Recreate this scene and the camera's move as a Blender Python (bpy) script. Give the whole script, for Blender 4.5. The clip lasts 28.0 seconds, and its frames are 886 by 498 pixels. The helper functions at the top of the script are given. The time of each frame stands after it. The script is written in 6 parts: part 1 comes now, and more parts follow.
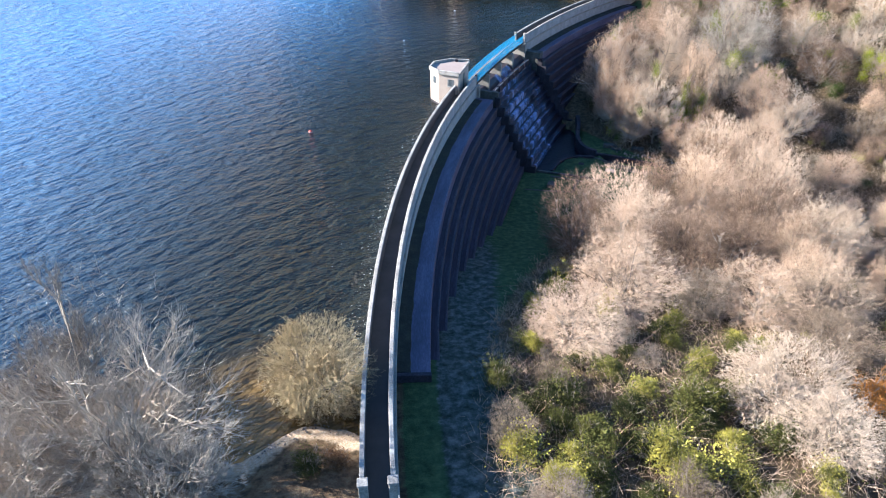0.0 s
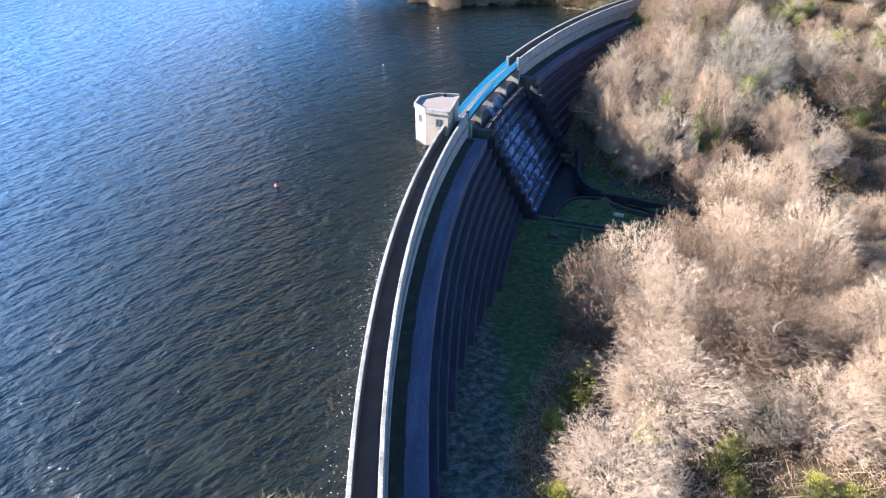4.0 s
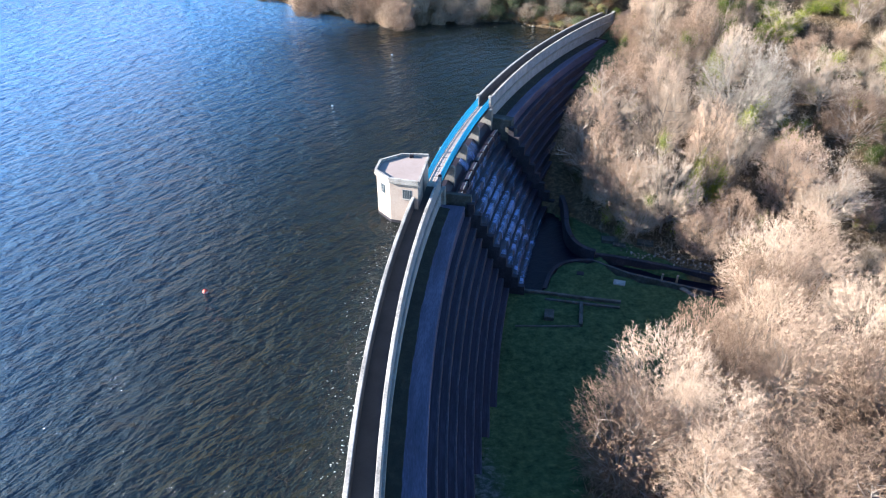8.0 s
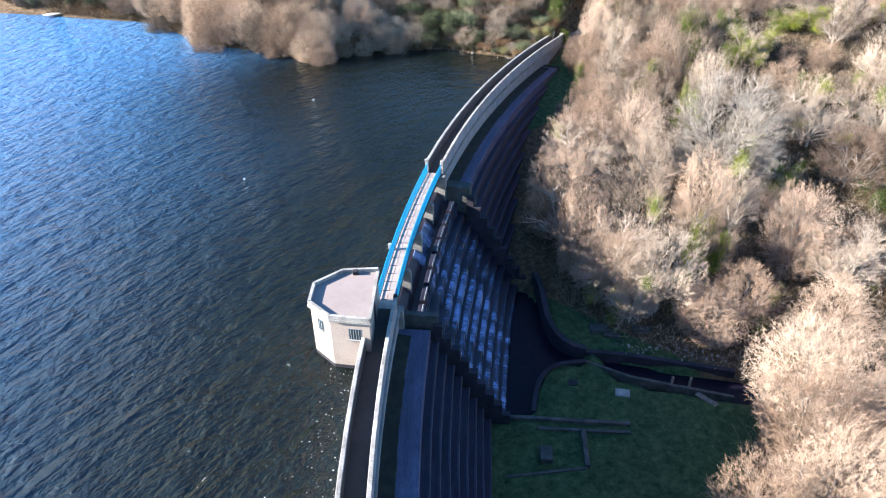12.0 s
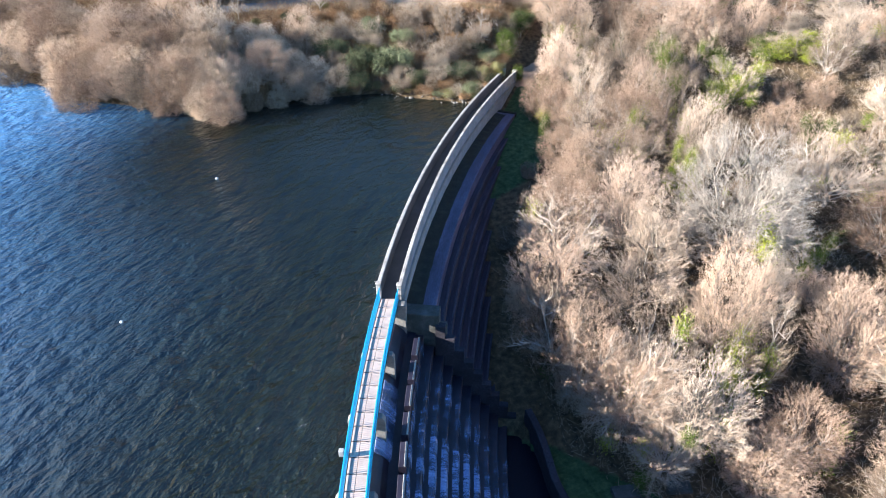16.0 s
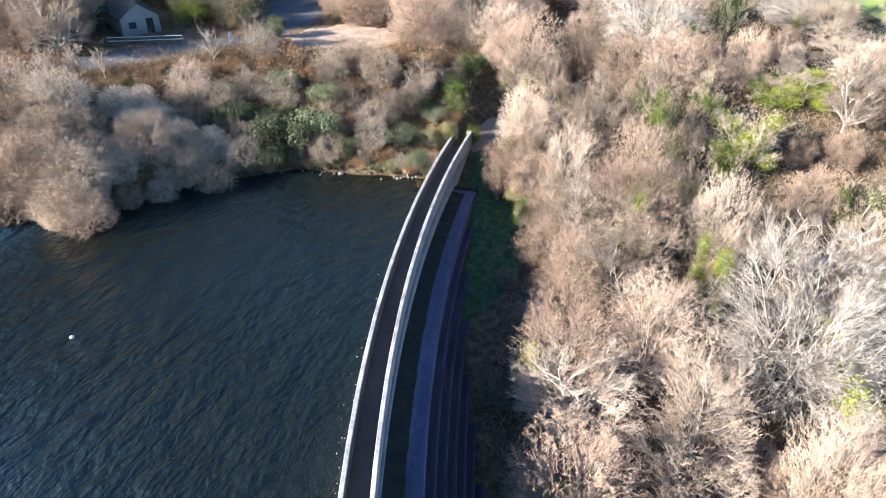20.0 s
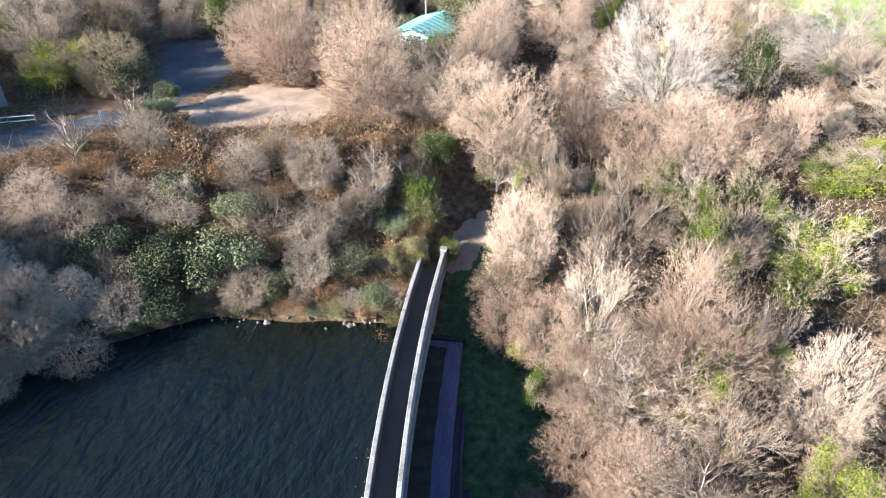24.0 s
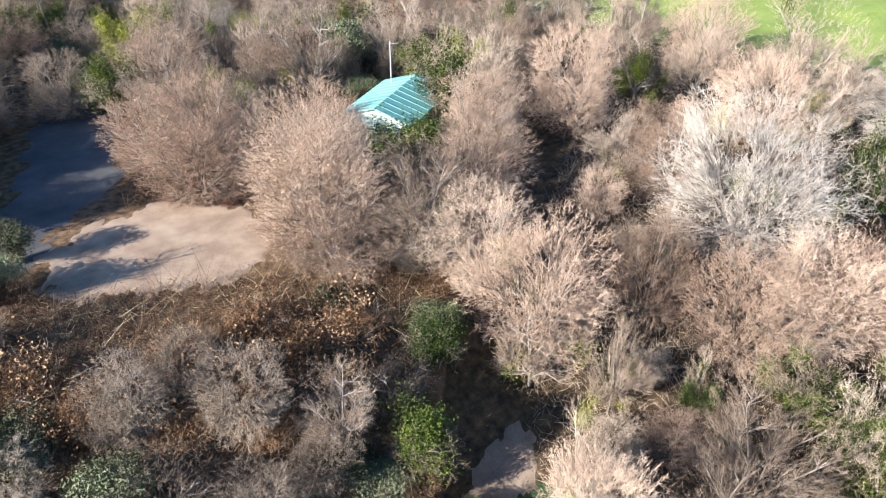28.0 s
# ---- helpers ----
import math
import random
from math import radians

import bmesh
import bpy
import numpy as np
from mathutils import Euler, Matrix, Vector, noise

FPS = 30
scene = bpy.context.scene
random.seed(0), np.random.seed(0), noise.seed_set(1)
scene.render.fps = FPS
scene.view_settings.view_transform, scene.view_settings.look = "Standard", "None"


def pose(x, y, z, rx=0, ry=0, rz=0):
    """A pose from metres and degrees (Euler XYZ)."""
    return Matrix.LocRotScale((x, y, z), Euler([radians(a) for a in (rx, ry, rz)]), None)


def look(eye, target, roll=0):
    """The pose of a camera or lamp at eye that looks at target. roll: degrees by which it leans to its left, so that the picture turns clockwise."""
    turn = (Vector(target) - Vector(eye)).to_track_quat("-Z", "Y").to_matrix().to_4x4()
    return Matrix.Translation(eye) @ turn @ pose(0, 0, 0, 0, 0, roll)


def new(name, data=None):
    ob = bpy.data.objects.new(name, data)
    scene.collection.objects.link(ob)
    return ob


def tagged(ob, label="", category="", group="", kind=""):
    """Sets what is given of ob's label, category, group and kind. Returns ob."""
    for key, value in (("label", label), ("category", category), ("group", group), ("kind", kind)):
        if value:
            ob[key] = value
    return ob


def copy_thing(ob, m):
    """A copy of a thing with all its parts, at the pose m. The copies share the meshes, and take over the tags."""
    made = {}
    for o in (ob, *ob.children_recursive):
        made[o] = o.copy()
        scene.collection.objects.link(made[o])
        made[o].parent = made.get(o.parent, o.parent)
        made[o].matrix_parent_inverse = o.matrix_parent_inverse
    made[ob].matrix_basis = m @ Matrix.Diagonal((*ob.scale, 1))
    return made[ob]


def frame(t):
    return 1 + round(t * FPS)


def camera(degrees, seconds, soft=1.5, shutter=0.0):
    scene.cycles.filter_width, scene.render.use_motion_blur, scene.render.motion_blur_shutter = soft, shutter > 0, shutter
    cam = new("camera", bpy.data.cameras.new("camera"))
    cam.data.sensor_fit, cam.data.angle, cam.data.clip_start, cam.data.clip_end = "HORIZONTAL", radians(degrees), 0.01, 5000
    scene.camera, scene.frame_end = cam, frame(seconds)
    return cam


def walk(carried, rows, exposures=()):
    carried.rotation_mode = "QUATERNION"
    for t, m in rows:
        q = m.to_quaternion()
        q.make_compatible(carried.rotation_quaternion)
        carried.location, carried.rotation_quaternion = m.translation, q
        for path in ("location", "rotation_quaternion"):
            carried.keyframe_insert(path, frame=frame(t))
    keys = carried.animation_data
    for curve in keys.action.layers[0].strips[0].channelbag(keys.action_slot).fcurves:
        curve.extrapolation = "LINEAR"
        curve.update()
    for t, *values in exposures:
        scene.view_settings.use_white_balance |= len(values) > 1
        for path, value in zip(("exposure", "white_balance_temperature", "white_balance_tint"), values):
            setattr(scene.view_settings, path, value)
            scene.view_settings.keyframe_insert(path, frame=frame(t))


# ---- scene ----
cam = camera(68.4, 28.0, soft=1.1)
METRES, EYE, TILT, LEAN, TURN = 143.0, 29.7, -33.0, 0.0, 0.0
ROWS = [
    (0.0, 0.0, 0.0, 0.0, 0.0, 0.0, -0.0),
    (0.5, -0.001, 0.0084, 0.0053, -0.03, -0.0, -0.07),
    (1.0, -0.0016, 0.0172, 0.0111, 0.01, 0.01, -0.09),
    (1.5, -0.0025, 0.0267, 0.0175, -0.01, 0.0, -0.15),
    (2.0, -0.0036, 0.037, 0.0239, -0.05, 0.0, -0.19),
    (2.5, -0.0045, 0.0474, 0.0308, -0.28, -0.02, -0.06),
    (3.0, -0.0058, 0.0578, 0.038, -0.83, -0.05, 0.24),
    (3.5, -0.0065, 0.0686, 0.0454, -1.29, -0.06, 0.61),
    (5.5, -0.0111, 0.114, 0.0781, -3.22, -0.32, 1.88),
    (6.0, -0.0121, 0.1264, 0.0861, -3.72, -0.34, 2.17),
    (6.5, -0.0127, 0.1384, 0.0947, -4.18, -0.39, 2.56),
    (7.0, -0.0136, 0.1511, 0.1034, -4.7, -0.47, 2.88),
    (7.5, -0.0143, 0.164, 0.1119, -5.23, -0.51, 3.24),
    (8.0, -0.0146, 0.1764, 0.1208, -5.78, -0.57, 3.69),
    (8.5, -0.0147, 0.1903, 0.1293, -6.43, -0.61, 4.09),
    (9.0, -0.0152, 0.2031, 0.1389, -7.09, -0.74, 4.52),
    (9.5, -0.0148, 0.2169, 0.148, -7.82, -0.82, 5.02),
    (10.0, -0.0146, 0.2302, 0.1577, -8.64, -0.95, 5.64),
    (10.5, -0.0136, 0.2447, 0.1666, -9.45, -1.01, 6.16),
    (11.0, -0.0126, 0.2586, 0.1767, -10.25, -1.16, 6.74),
    (11.5, -0.0114, 0.2734, 0.1864, -11.08, -1.28, 7.3),
    (12.0, -0.0098, 0.2882, 0.1966, -11.91, -1.46, 7.84),
    (12.5, -0.0082, 0.3032, 0.2067, -12.76, -1.62, 8.38),
    (14.5, 0.0021, 0.3671, 0.2466, -16.09, -2.17, 10.37),
    (15.0, 0.0058, 0.3828, 0.2563, -16.84, -2.29, 10.85),
    (15.5, 0.0096, 0.3986, 0.2666, -17.62, -2.47, 11.32),
    (16.0, 0.0137, 0.4144, 0.2768, -18.4, -2.64, 11.76),
    (16.5, 0.0179, 0.4303, 0.2869, -19.2, -2.8, 12.18),
    (17.0, 0.023, 0.4461, 0.2972, -19.95, -2.99, 12.63),
    (17.5, 0.0282, 0.4617, 0.3074, -20.71, -3.18, 13.09),
    (18.0, 0.0339, 0.4778, 0.3178, -21.5, -3.38, 13.52),
    (18.5, 0.0399, 0.4939, 0.3278, -22.38, -3.59, 14.02),
    (19.0, 0.0461, 0.5103, 0.3381, -23.36, -3.85, 14.53),
    (19.5, 0.0525, 0.5269, 0.3482, -24.34, -4.07, 15.06),
    (20.0, 0.0592, 0.5434, 0.3587, -25.32, -4.36, 15.55),
    (20.5, 0.0666, 0.5597, 0.3689, -26.18, -4.6, 16.01),
    (21.0, 0.0739, 0.5761, 0.3793, -27.08, -4.88, 16.46),
    (21.5, 0.0817, 0.5924, 0.3896, -27.95, -5.11, 16.9),
    (23.5, 0.1179, 0.6556, 0.431, -30.91, -6.14, 18.42),
    (24.0, 0.1275, 0.6716, 0.441, -31.44, -6.28, 18.66),
    (24.5, 0.1372, 0.6877, 0.4513, -32.01, -6.47, 18.9),
    (25.0, 0.1474, 0.7038, 0.4611, -32.62, -6.6, 19.17),
    (25.5, 0.1574, 0.7197, 0.4713, -33.27, -6.78, 19.44),
    (26.0, 0.1678, 0.7356, 0.4815, -33.91, -6.98, 19.73),
    (26.5, 0.1784, 0.7514, 0.4918, -34.55, -7.2, 20.02),
    (27.0, 0.1894, 0.7669, 0.5018, -35.17, -7.42, 20.29),
    (27.5, 0.2004, 0.7825, 0.5119, -35.86, -7.7, 20.57),
    (28.0, 0.2117, 0.7981, 0.5217, -36.54, -7.93, 20.83),
]
walk(cam, [(t, pose(0, 0, EYE, TILT, LEAN, TURN) @ pose(METRES * x, METRES * y, METRES * z, 90 + pitch, roll, yaw)) for t, x, y, z, yaw, pitch, roll in ROWS], exposures=((0.0, 2.26), (13.0, 2.26), (21.0, 2.16), (24.5, 2.0), (28.0, 1.64)))

# ---- light ----
SUN_FROM = Vector((-0.98, 0.2, 0.0)).normalized()
SUN_UP = radians(20.5)
world = bpy.data.worlds.new("sky")
scene.world = world
world.use_nodes = True
_n = world.node_tree.nodes
_sky = _n.new("ShaderNodeTexSky")
_sky.sky_type = "NISHITA"
_sky.sun_disc = False
_sky.sun_elevation = SUN_UP
_sky.sun_rotation = math.atan2(SUN_FROM.x, SUN_FROM.y) % (2 * math.pi)
_sky.air_density, _sky.dust_density, _sky.ozone_density = 1.6, 0.3, 10.0
world.node_tree.links.new(_sky.outputs[0], _n["Background"].inputs[0])
_n["Background"].inputs[1].default_value = 0.074
sun_data = bpy.data.lights.new("sun", "SUN")
sun_data.energy, sun_data.angle, sun_data.color = 5.0, radians(0.53), (1.0, 0.955, 0.9)
sun = new("sun", sun_data)
_d = (SUN_FROM * math.cos(SUN_UP) + Vector((0, 0, math.sin(SUN_UP))))
sun.matrix_world = look(_d * 200, (0, 0, 0))


# ---- materials ----
def material(name, ramp, rough=0.8, metal=0.0, scale=1.0, detail=6.0, fine=12.0, bump=0.3, bump_scale=None, random_tint=0.0, stretch=(1, 1, 1), spec=0.5, dist=0.02, along=False):
    """A surface: a ramp over coarse noise, broken by fine noise, with relief; random_tint varies it piece by piece."""
    m = bpy.data.materials.new(name)
    m.use_nodes = True
    nt = m.node_tree
    N, L = nt.nodes, nt.links
    b = N["Principled BSDF"]
    b.inputs["Roughness"].default_value, b.inputs["Metallic"].default_value = rough, metal
    b.inputs["Specular IOR Level"].default_value = spec
    co = N.new("ShaderNodeTexCoord")
    mp = N.new("ShaderNodeMapping")
    mp.inputs["Scale"].default_value = stretch
    L.new(co.outputs["UV" if along else "Object"], mp.inputs[0])
    n1, n2 = N.new("ShaderNodeTexNoise"), N.new("ShaderNodeTexNoise")
    n1.inputs["Scale"].default_value, n1.inputs["Detail"].default_value = scale, detail
    n2.inputs["Scale"].default_value, n2.inputs["Detail"].default_value = scale * fine, 4
    for n in (n1, n2):
        L.new(mp.outputs[0], n.inputs["Vector"])
        n.inputs["Roughness"].default_value = 0.65
    mix = N.new("ShaderNodeMix")
    mix.inputs[0].default_value = 0.4
    L.new(n1.outputs[0], mix.inputs[2])
    L.new(n2.outputs[0], mix.inputs[3])
    val = mix.outputs[0]
    if random_tint:
        info = N.new("ShaderNodeObjectInfo")
        ma = N.new("ShaderNodeMath")
        ma.operation = "MULTIPLY_ADD"
        ma.inputs[1].default_value, ma.inputs[2].default_value = random_tint, -random_tint / 2
        L.new(info.outputs["Random"], ma.inputs[0])
        ad = N.new("ShaderNodeMath")
        L.new(ma.outputs[0], ad.inputs[0])
        L.new(val, ad.inputs[1])
        val = ad.outputs[0]
    cr = N.new("ShaderNodeValToRGB")
    els = cr.color_ramp.elements
    for i, (p, c) in enumerate(ramp):
        e = els[i] if i < 2 else els.new(p)
        e.position, e.color = p, (*c, 1)
    L.new(val, cr.inputs[0])
    L.new(cr.outputs[0], b.inputs["Base Color"])
    if bump:
        bp = N.new("ShaderNodeBump")
        bp.inputs["Strength"].default_value, bp.inputs["Distance"].default_value = bump, dist
        L.new(n2.outputs[0], bp.inputs["Height"])
        L.new(bp.outputs[0], b.inputs["Normal"])
    return m


CONCRETE = material("weathered_concrete", [(0.3, (0.10, 0.095, 0.09)), (0.5, (0.22, 0.205, 0.19)), (0.72, (0.34, 0.32, 0.30))], 0.9, scale=0.6, bump=0.5)
COPING = material("pale_concrete_coping", [(0.32, (0.1, 0.092, 0.085)), (0.48, (0.26, 0.245, 0.23)), (0.56, (0.36, 0.345, 0.325)), (0.72, (0.46, 0.445, 0.42))], 0.85, scale=0.7, bump=0.4)
# the dark blue-purple shade of the dam's face is put into both step colours
STEP_CONC = material("stained_shade_tinted_concrete", [(0.3, (0.008, 0.007, 0.009)), (0.5, (0.02, 0.017, 0.026)), (0.72, (0.06, 0.052, 0.072))], 0.9, scale=0.5, bump=0.6)
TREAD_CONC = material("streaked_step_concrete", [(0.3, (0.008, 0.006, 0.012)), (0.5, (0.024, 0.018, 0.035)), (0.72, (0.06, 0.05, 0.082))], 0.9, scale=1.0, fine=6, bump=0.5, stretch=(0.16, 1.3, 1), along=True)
# paler strip added along each step edge stands for sky light caught there
NOSING_CONC = material("sky_lit_step_edge", [(0.3, (0.014, 0.012, 0.02)), (0.5, (0.034, 0.03, 0.047)), (0.7, (0.075, 0.066, 0.098))], 0.85, scale=1.0, fine=8, bump=0.4, stretch=(0.3, 1.5, 1), along=True)
# besides staining, the shade on the parapet's inner face is put into this colour
STAINED_SHADED = material("stained_shaded_parapet", [(0.3, (0.03, 0.026, 0.028)), (0.5, (0.06, 0.053, 0.056)), (0.72, (0.13, 0.118, 0.118))], 0.9, scale=1.0, fine=8, bump=0.4, stretch=(0.4, 1.0, 1), along=True)
COOL_CONC = material("pale_cool_concrete", [(0.3, (0.14, 0.145, 0.155)), (0.5, (0.26, 0.268, 0.285)), (0.72, (0.38, 0.39, 0.41))], 0.88, scale=0.9, fine=8, bump=0.4, stretch=(0.8, 0.5, 1), along=True)
# the bluish cast of skylit shade is mixed into the ledge's colour
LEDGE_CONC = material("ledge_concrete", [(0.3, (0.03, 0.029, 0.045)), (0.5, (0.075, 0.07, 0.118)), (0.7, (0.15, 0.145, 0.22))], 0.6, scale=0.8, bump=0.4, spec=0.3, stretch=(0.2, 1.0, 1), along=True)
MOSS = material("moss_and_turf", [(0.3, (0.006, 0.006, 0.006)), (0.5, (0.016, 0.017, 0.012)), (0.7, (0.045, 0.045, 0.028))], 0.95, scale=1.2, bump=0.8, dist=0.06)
ASPHALT = material("dark_asphalt", [(0.3, (0.035, 0.03, 0.03)), (0.55, (0.065, 0.058, 0.055)), (0.75, (0.1, 0.09, 0.085))], 0.9, scale=0.5, fine=30, bump=0.3)
# wet concrete with the spillway's blue-purple shade tinted into its colour
WET_SHADED_CONC = material("wet_shade_tinted_concrete", [(0.3, (0.005, 0.004, 0.009)), (0.5, (0.012, 0.01, 0.022)), (0.7, (0.032, 0.029, 0.052))], 0.5, scale=0.8, bump=0.5)
RENDER_PINK = material("pale_pink_render", [(0.3, (0.27, 0.205, 0.165)), (0.5, (0.39, 0.315, 0.27)), (0.72, (0.46, 0.385, 0.335))], 0.85, scale=0.5, bump=0.2)
ROOF_FELT = material("pale_roof_felt", [(0.3, (0.225, 0.175, 0.16)), (0.55, (0.285, 0.23, 0.215)), (0.75, (0.325, 0.27, 0.255))], 0.8, scale=0.6, bump=0.15)
BLUE = material("bright_blue_paint", [(0.3, (0.0, 0.2, 0.4)), (0.6, (0.003, 0.29, 0.54)), (0.8, (0.006, 0.35, 0.62))], 0.4, scale=3, bump=0.05)
DECK = material("pale_grating", [(0.3, (0.35, 0.27, 0.235)), (0.55, (0.46, 0.365, 0.325)), (0.75, (0.54, 0.44, 0.4))], 0.75, scale=2, bump=0.3, random_tint=0.15, stretch=(1, 1, 1))
DARK_METAL = material("dark_metal", [(0.3, (0.02, 0.02, 0.022)), (0.7, (0.06, 0.06, 0.065))], 0.5, 0.6, scale=4, bump=0.1)
GRAVEL = material("pale_gravel", [(0.3, (0.16, 0.11, 0.08)), (0.48, (0.29, 0.205, 0.145)), (0.56, (0.39, 0.29, 0.21)), (0.7, (0.47, 0.37, 0.285))], 0.95, scale=0.35, fine=40, bump=0.6)
TRACK = material("worn_tarmac", [(0.3, (0.04, 0.04, 0.042)), (0.5, (0.085, 0.085, 0.09)), (0.7, (0.15, 0.145, 0.145))], 0.9, scale=0.3, fine=30, bump=0.3)
OLD_CONC = material("mossy_old_concrete", [(0.3, (0.02, 0.022, 0.018)), (0.5, (0.06, 0.06, 0.055)), (0.7, (0.15, 0.145, 0.14))], 0.95, scale=1.1, bump=0.6)
STONE = material("rubble_stone", [(0.3, (0.06, 0.055, 0.05)), (0.5, (0.17, 0.155, 0.14)), (0.7, (0.34, 0.31, 0.28))], 0.9, scale=2.0, bump=0.7, random_tint=0.3)


# ---- the plan: everything hangs on the dam's arc ----
CX, CY = 150.0, 39.0
RF = 153.4           # outer face of the downstream parapet
WATER_Z, WALK_Z, TOP_Z, LEDGE_Z, TOE_Z = -2.2, -0.4, 0.86, -2.3, -13.0
TH_NEAR, TH_B0, TH_B1, TH_FAR = -6.35, 18.7, 27.2, 46.3


def arc(o, th, z=0.0):
    """The place o metres downstream of the parapet's face, th degrees along the arc."""
    a = radians(th)
    return Vector((CX - (RF - o) * math.cos(a), CY + (RF - o) * math.sin(a), z))


def polar(x, y):
    return math.degrees(math.atan2(y - CY, CX - x)), RF - math.hypot(x - CX, y - CY)


def smooth(a, b, x):
    t = np.clip((x - a) / (b - a), 0, 1)
    return t * t * (3 - 2 * t)


def part(name, bm, mat, parent, label="", kind=""):
    """One mesh object of a bmesh, under a thing or a part."""
    me = bpy.data.meshes.new(name)
    bm.normal_update()
    bm.to_mesh(me)
    bm.free()
    me.materials.append(mat)
    ob = new(name, me)
    ob.parent = parent
    if parent:
        ob.matrix_parent_inverse = parent.matrix_world.inverted()
    return tagged(ob, label, kind=kind)


def thing(name, label, category, place=(0, 0, 0), group="", kind=""):
    ob = new(name)
    ob.empty_display_size = 0.2
    ob.matrix_world = Matrix.Translation(place)
    return tagged(ob, label, category, group, kind)


def sweep(profile, th0, th1, step=0.6, bm=None, wobble=0.0):
    """A solid: a closed profile of (o, z) carried along the arc, with end faces; UV: metres along, metres round the profile."""
    bm = bm or bmesh.new()
    uv = bm.loops.layers.uv.verify()
    n = max(1, int(math.ceil((th1 - th0) / step)))
    rings = []
    for i in range(n + 1):
        th = th0 + (th1 - th0) * i / n
        w = wobble * noise.noise((th * 3.1, profile[0][0], profile[0][1])) if wobble else 0
        rings.append([bm.verts.new(arc(o + w, th, z + w * 0.6)) for o, z in profile])
    k = len(profile)
    run = [0.0]
    for j in range(k):
        a, b = profile[j], profile[(j + 1) % k]
        run.append(run[-1] + math.hypot(a[0] - b[0], a[1] - b[1]))
    unit = radians((th1 - th0) / n) * 150
    for i in range(n):
        for j in range(k):
            q = (j + 1) % k
            f = bm.faces.new((rings[i][j], rings[i + 1][j], rings[i + 1][q], rings[i][q]))
            for lp, (u, v) in zip(f.loops, ((i, run[j]), (i + 1, run[j]), (i + 1, run[j + 1]), (i, run[j + 1]))):
                lp[uv].uv = (u * unit + radians(th0) * 150, v)
    bm.faces.new(rings[0][::-1])
    bm.faces.new(rings[-1])
    bmesh.ops.recalc_face_normals(bm, faces=bm.faces)
    return bm


def rect(o0, o1, z0, z1, c=0.0):
    """A profile with its two upper corners cut by c."""
    if not c:
        return [(o0, z0), (o1, z0), (o1, z1), (o0, z1)]
    return [(o0, z0), (o1, z0), (o1, z1 - c), (o1 - c, z1), (o0 + c, z1), (o0, z1 - c)]


def box(bm, c, size, rz=0.0, bev=0.0, tilt=0.0):
    """A box with bevelled edges, centred at c, turned rz degrees."""
    b2 = bmesh.new()
    bmesh.ops.create_cube(b2, size=1.0, matrix=pose(*c, 0, tilt, rz) @ Matrix.Diagonal((*size, 1)))
    if bev:
        bmesh.ops.bevel(b2, geom=b2.edges[:], offset=bev, segments=1, affect="EDGES")
    tmp = bpy.data.meshes.new("tmp")
    b2.to_mesh(tmp)
    b2.free()
    bm.from_mesh(tmp)
    bpy.data.meshes.remove(tmp)
    return bm


def rod(bm, a, b, r0, r1=None, sides=6):
    a, b = Vector(a), Vector(b)
    r1 = r0 if r1 is None else r1
    z = (b - a).normalized()
    x = z.orthogonal().normalized()
    y = z.cross(x)
    ra, rb = [], []
    for i in range(sides):
        t = 2 * math.pi * i / sides
        d = x * math.cos(t) + y * math.sin(t)
        ra.append(bm.verts.new(a + d * r0))
        rb.append(bm.verts.new(b + d * r1))
    for i in range(sides):
        j = (i + 1) % sides
        bm.faces.new((ra[i], ra[j], rb[j], rb[i]))
    bm.faces.new(ra[::-1])
    bm.faces.new(rb)
    return bm


# ---- ground: one sheet on a polar grid ----
G_TH = [-40, -12, -8, -5, -2, 0, 5, 9, 12, 14, 26, 30, 36, 42, 44.5, 46.5, 50, 55, 62, 90]
G_Z = [2.5, 0.8, -0.6, -2.0, -2.9, -4.3, -6.9, -9.8, -11.9, -12.8, -12.8, -11.0, -6.6, -3.3, -2.4, -0.9, 2.2, 5.0, 6.0, 8.0]
FAR_X = [-400, -100, -45, -25, -13, -6, 5, 17, 26, 37, 45, 60]
FAR_Y = [280, 225, 199, 188, 171, 165, 157, 159, 157, 148.5, 146, 142]
NEAR_X = [-400, -60, -30, -16, -11.6, -8.4, -5, 10]
NEAR_Y = [-60, 6, 20, 24, 25.9, 28.5, 28.0, 28.0]
BED_LINE = [(14.0, 96.0), (19.5, 94.5), (23.3, 91.8), (26.5, 89.3), (29.8, 87.2), (35.0, 84.6), (48.0, 78.0), (66.0, 70.0)]


BASIN = [(11.6, 86.9), (15.9, 86.4), (17.0, 88.7), (18.1, 90.3), (20.1, 91.5), (23.0, 91.2), (23.6, 92.4), (21.8, 93.6), (21.2, 96.6), (22.4, 101.0), (21.5, 104.0), (17.5, 104.5)]


def seg_dist(x, y, line):
    best = np.full_like(x, 1e9)
    for (ax, ay), (bx, by) in zip(line[:-1], line[1:]):
        dx, dy = bx - ax, by - ay
        t = np.clip(((x - ax) * dx + (y - ay) * dy) / (dx * dx + dy * dy), 0, 1)
        best = np.minimum(best, np.hypot(x - ax - t * dx, y - ay - t * dy))
    return best


def inside(x, y, poly):
    """Metres inside a closed outline, minus outside it."""
    odd = np.zeros(np.shape(x), bool)
    for (ax, ay), (bx, by) in zip(poly, poly[1:] + poly[:1]):
        if ay != by:
            odd ^= ((ay > y) != (by > y)) & (x < (bx - ax) * (y - ay) / (by - ay) + ax)
    return np.where(odd, 1, -1) * seg_dist(x, y, poly + poly[:1])


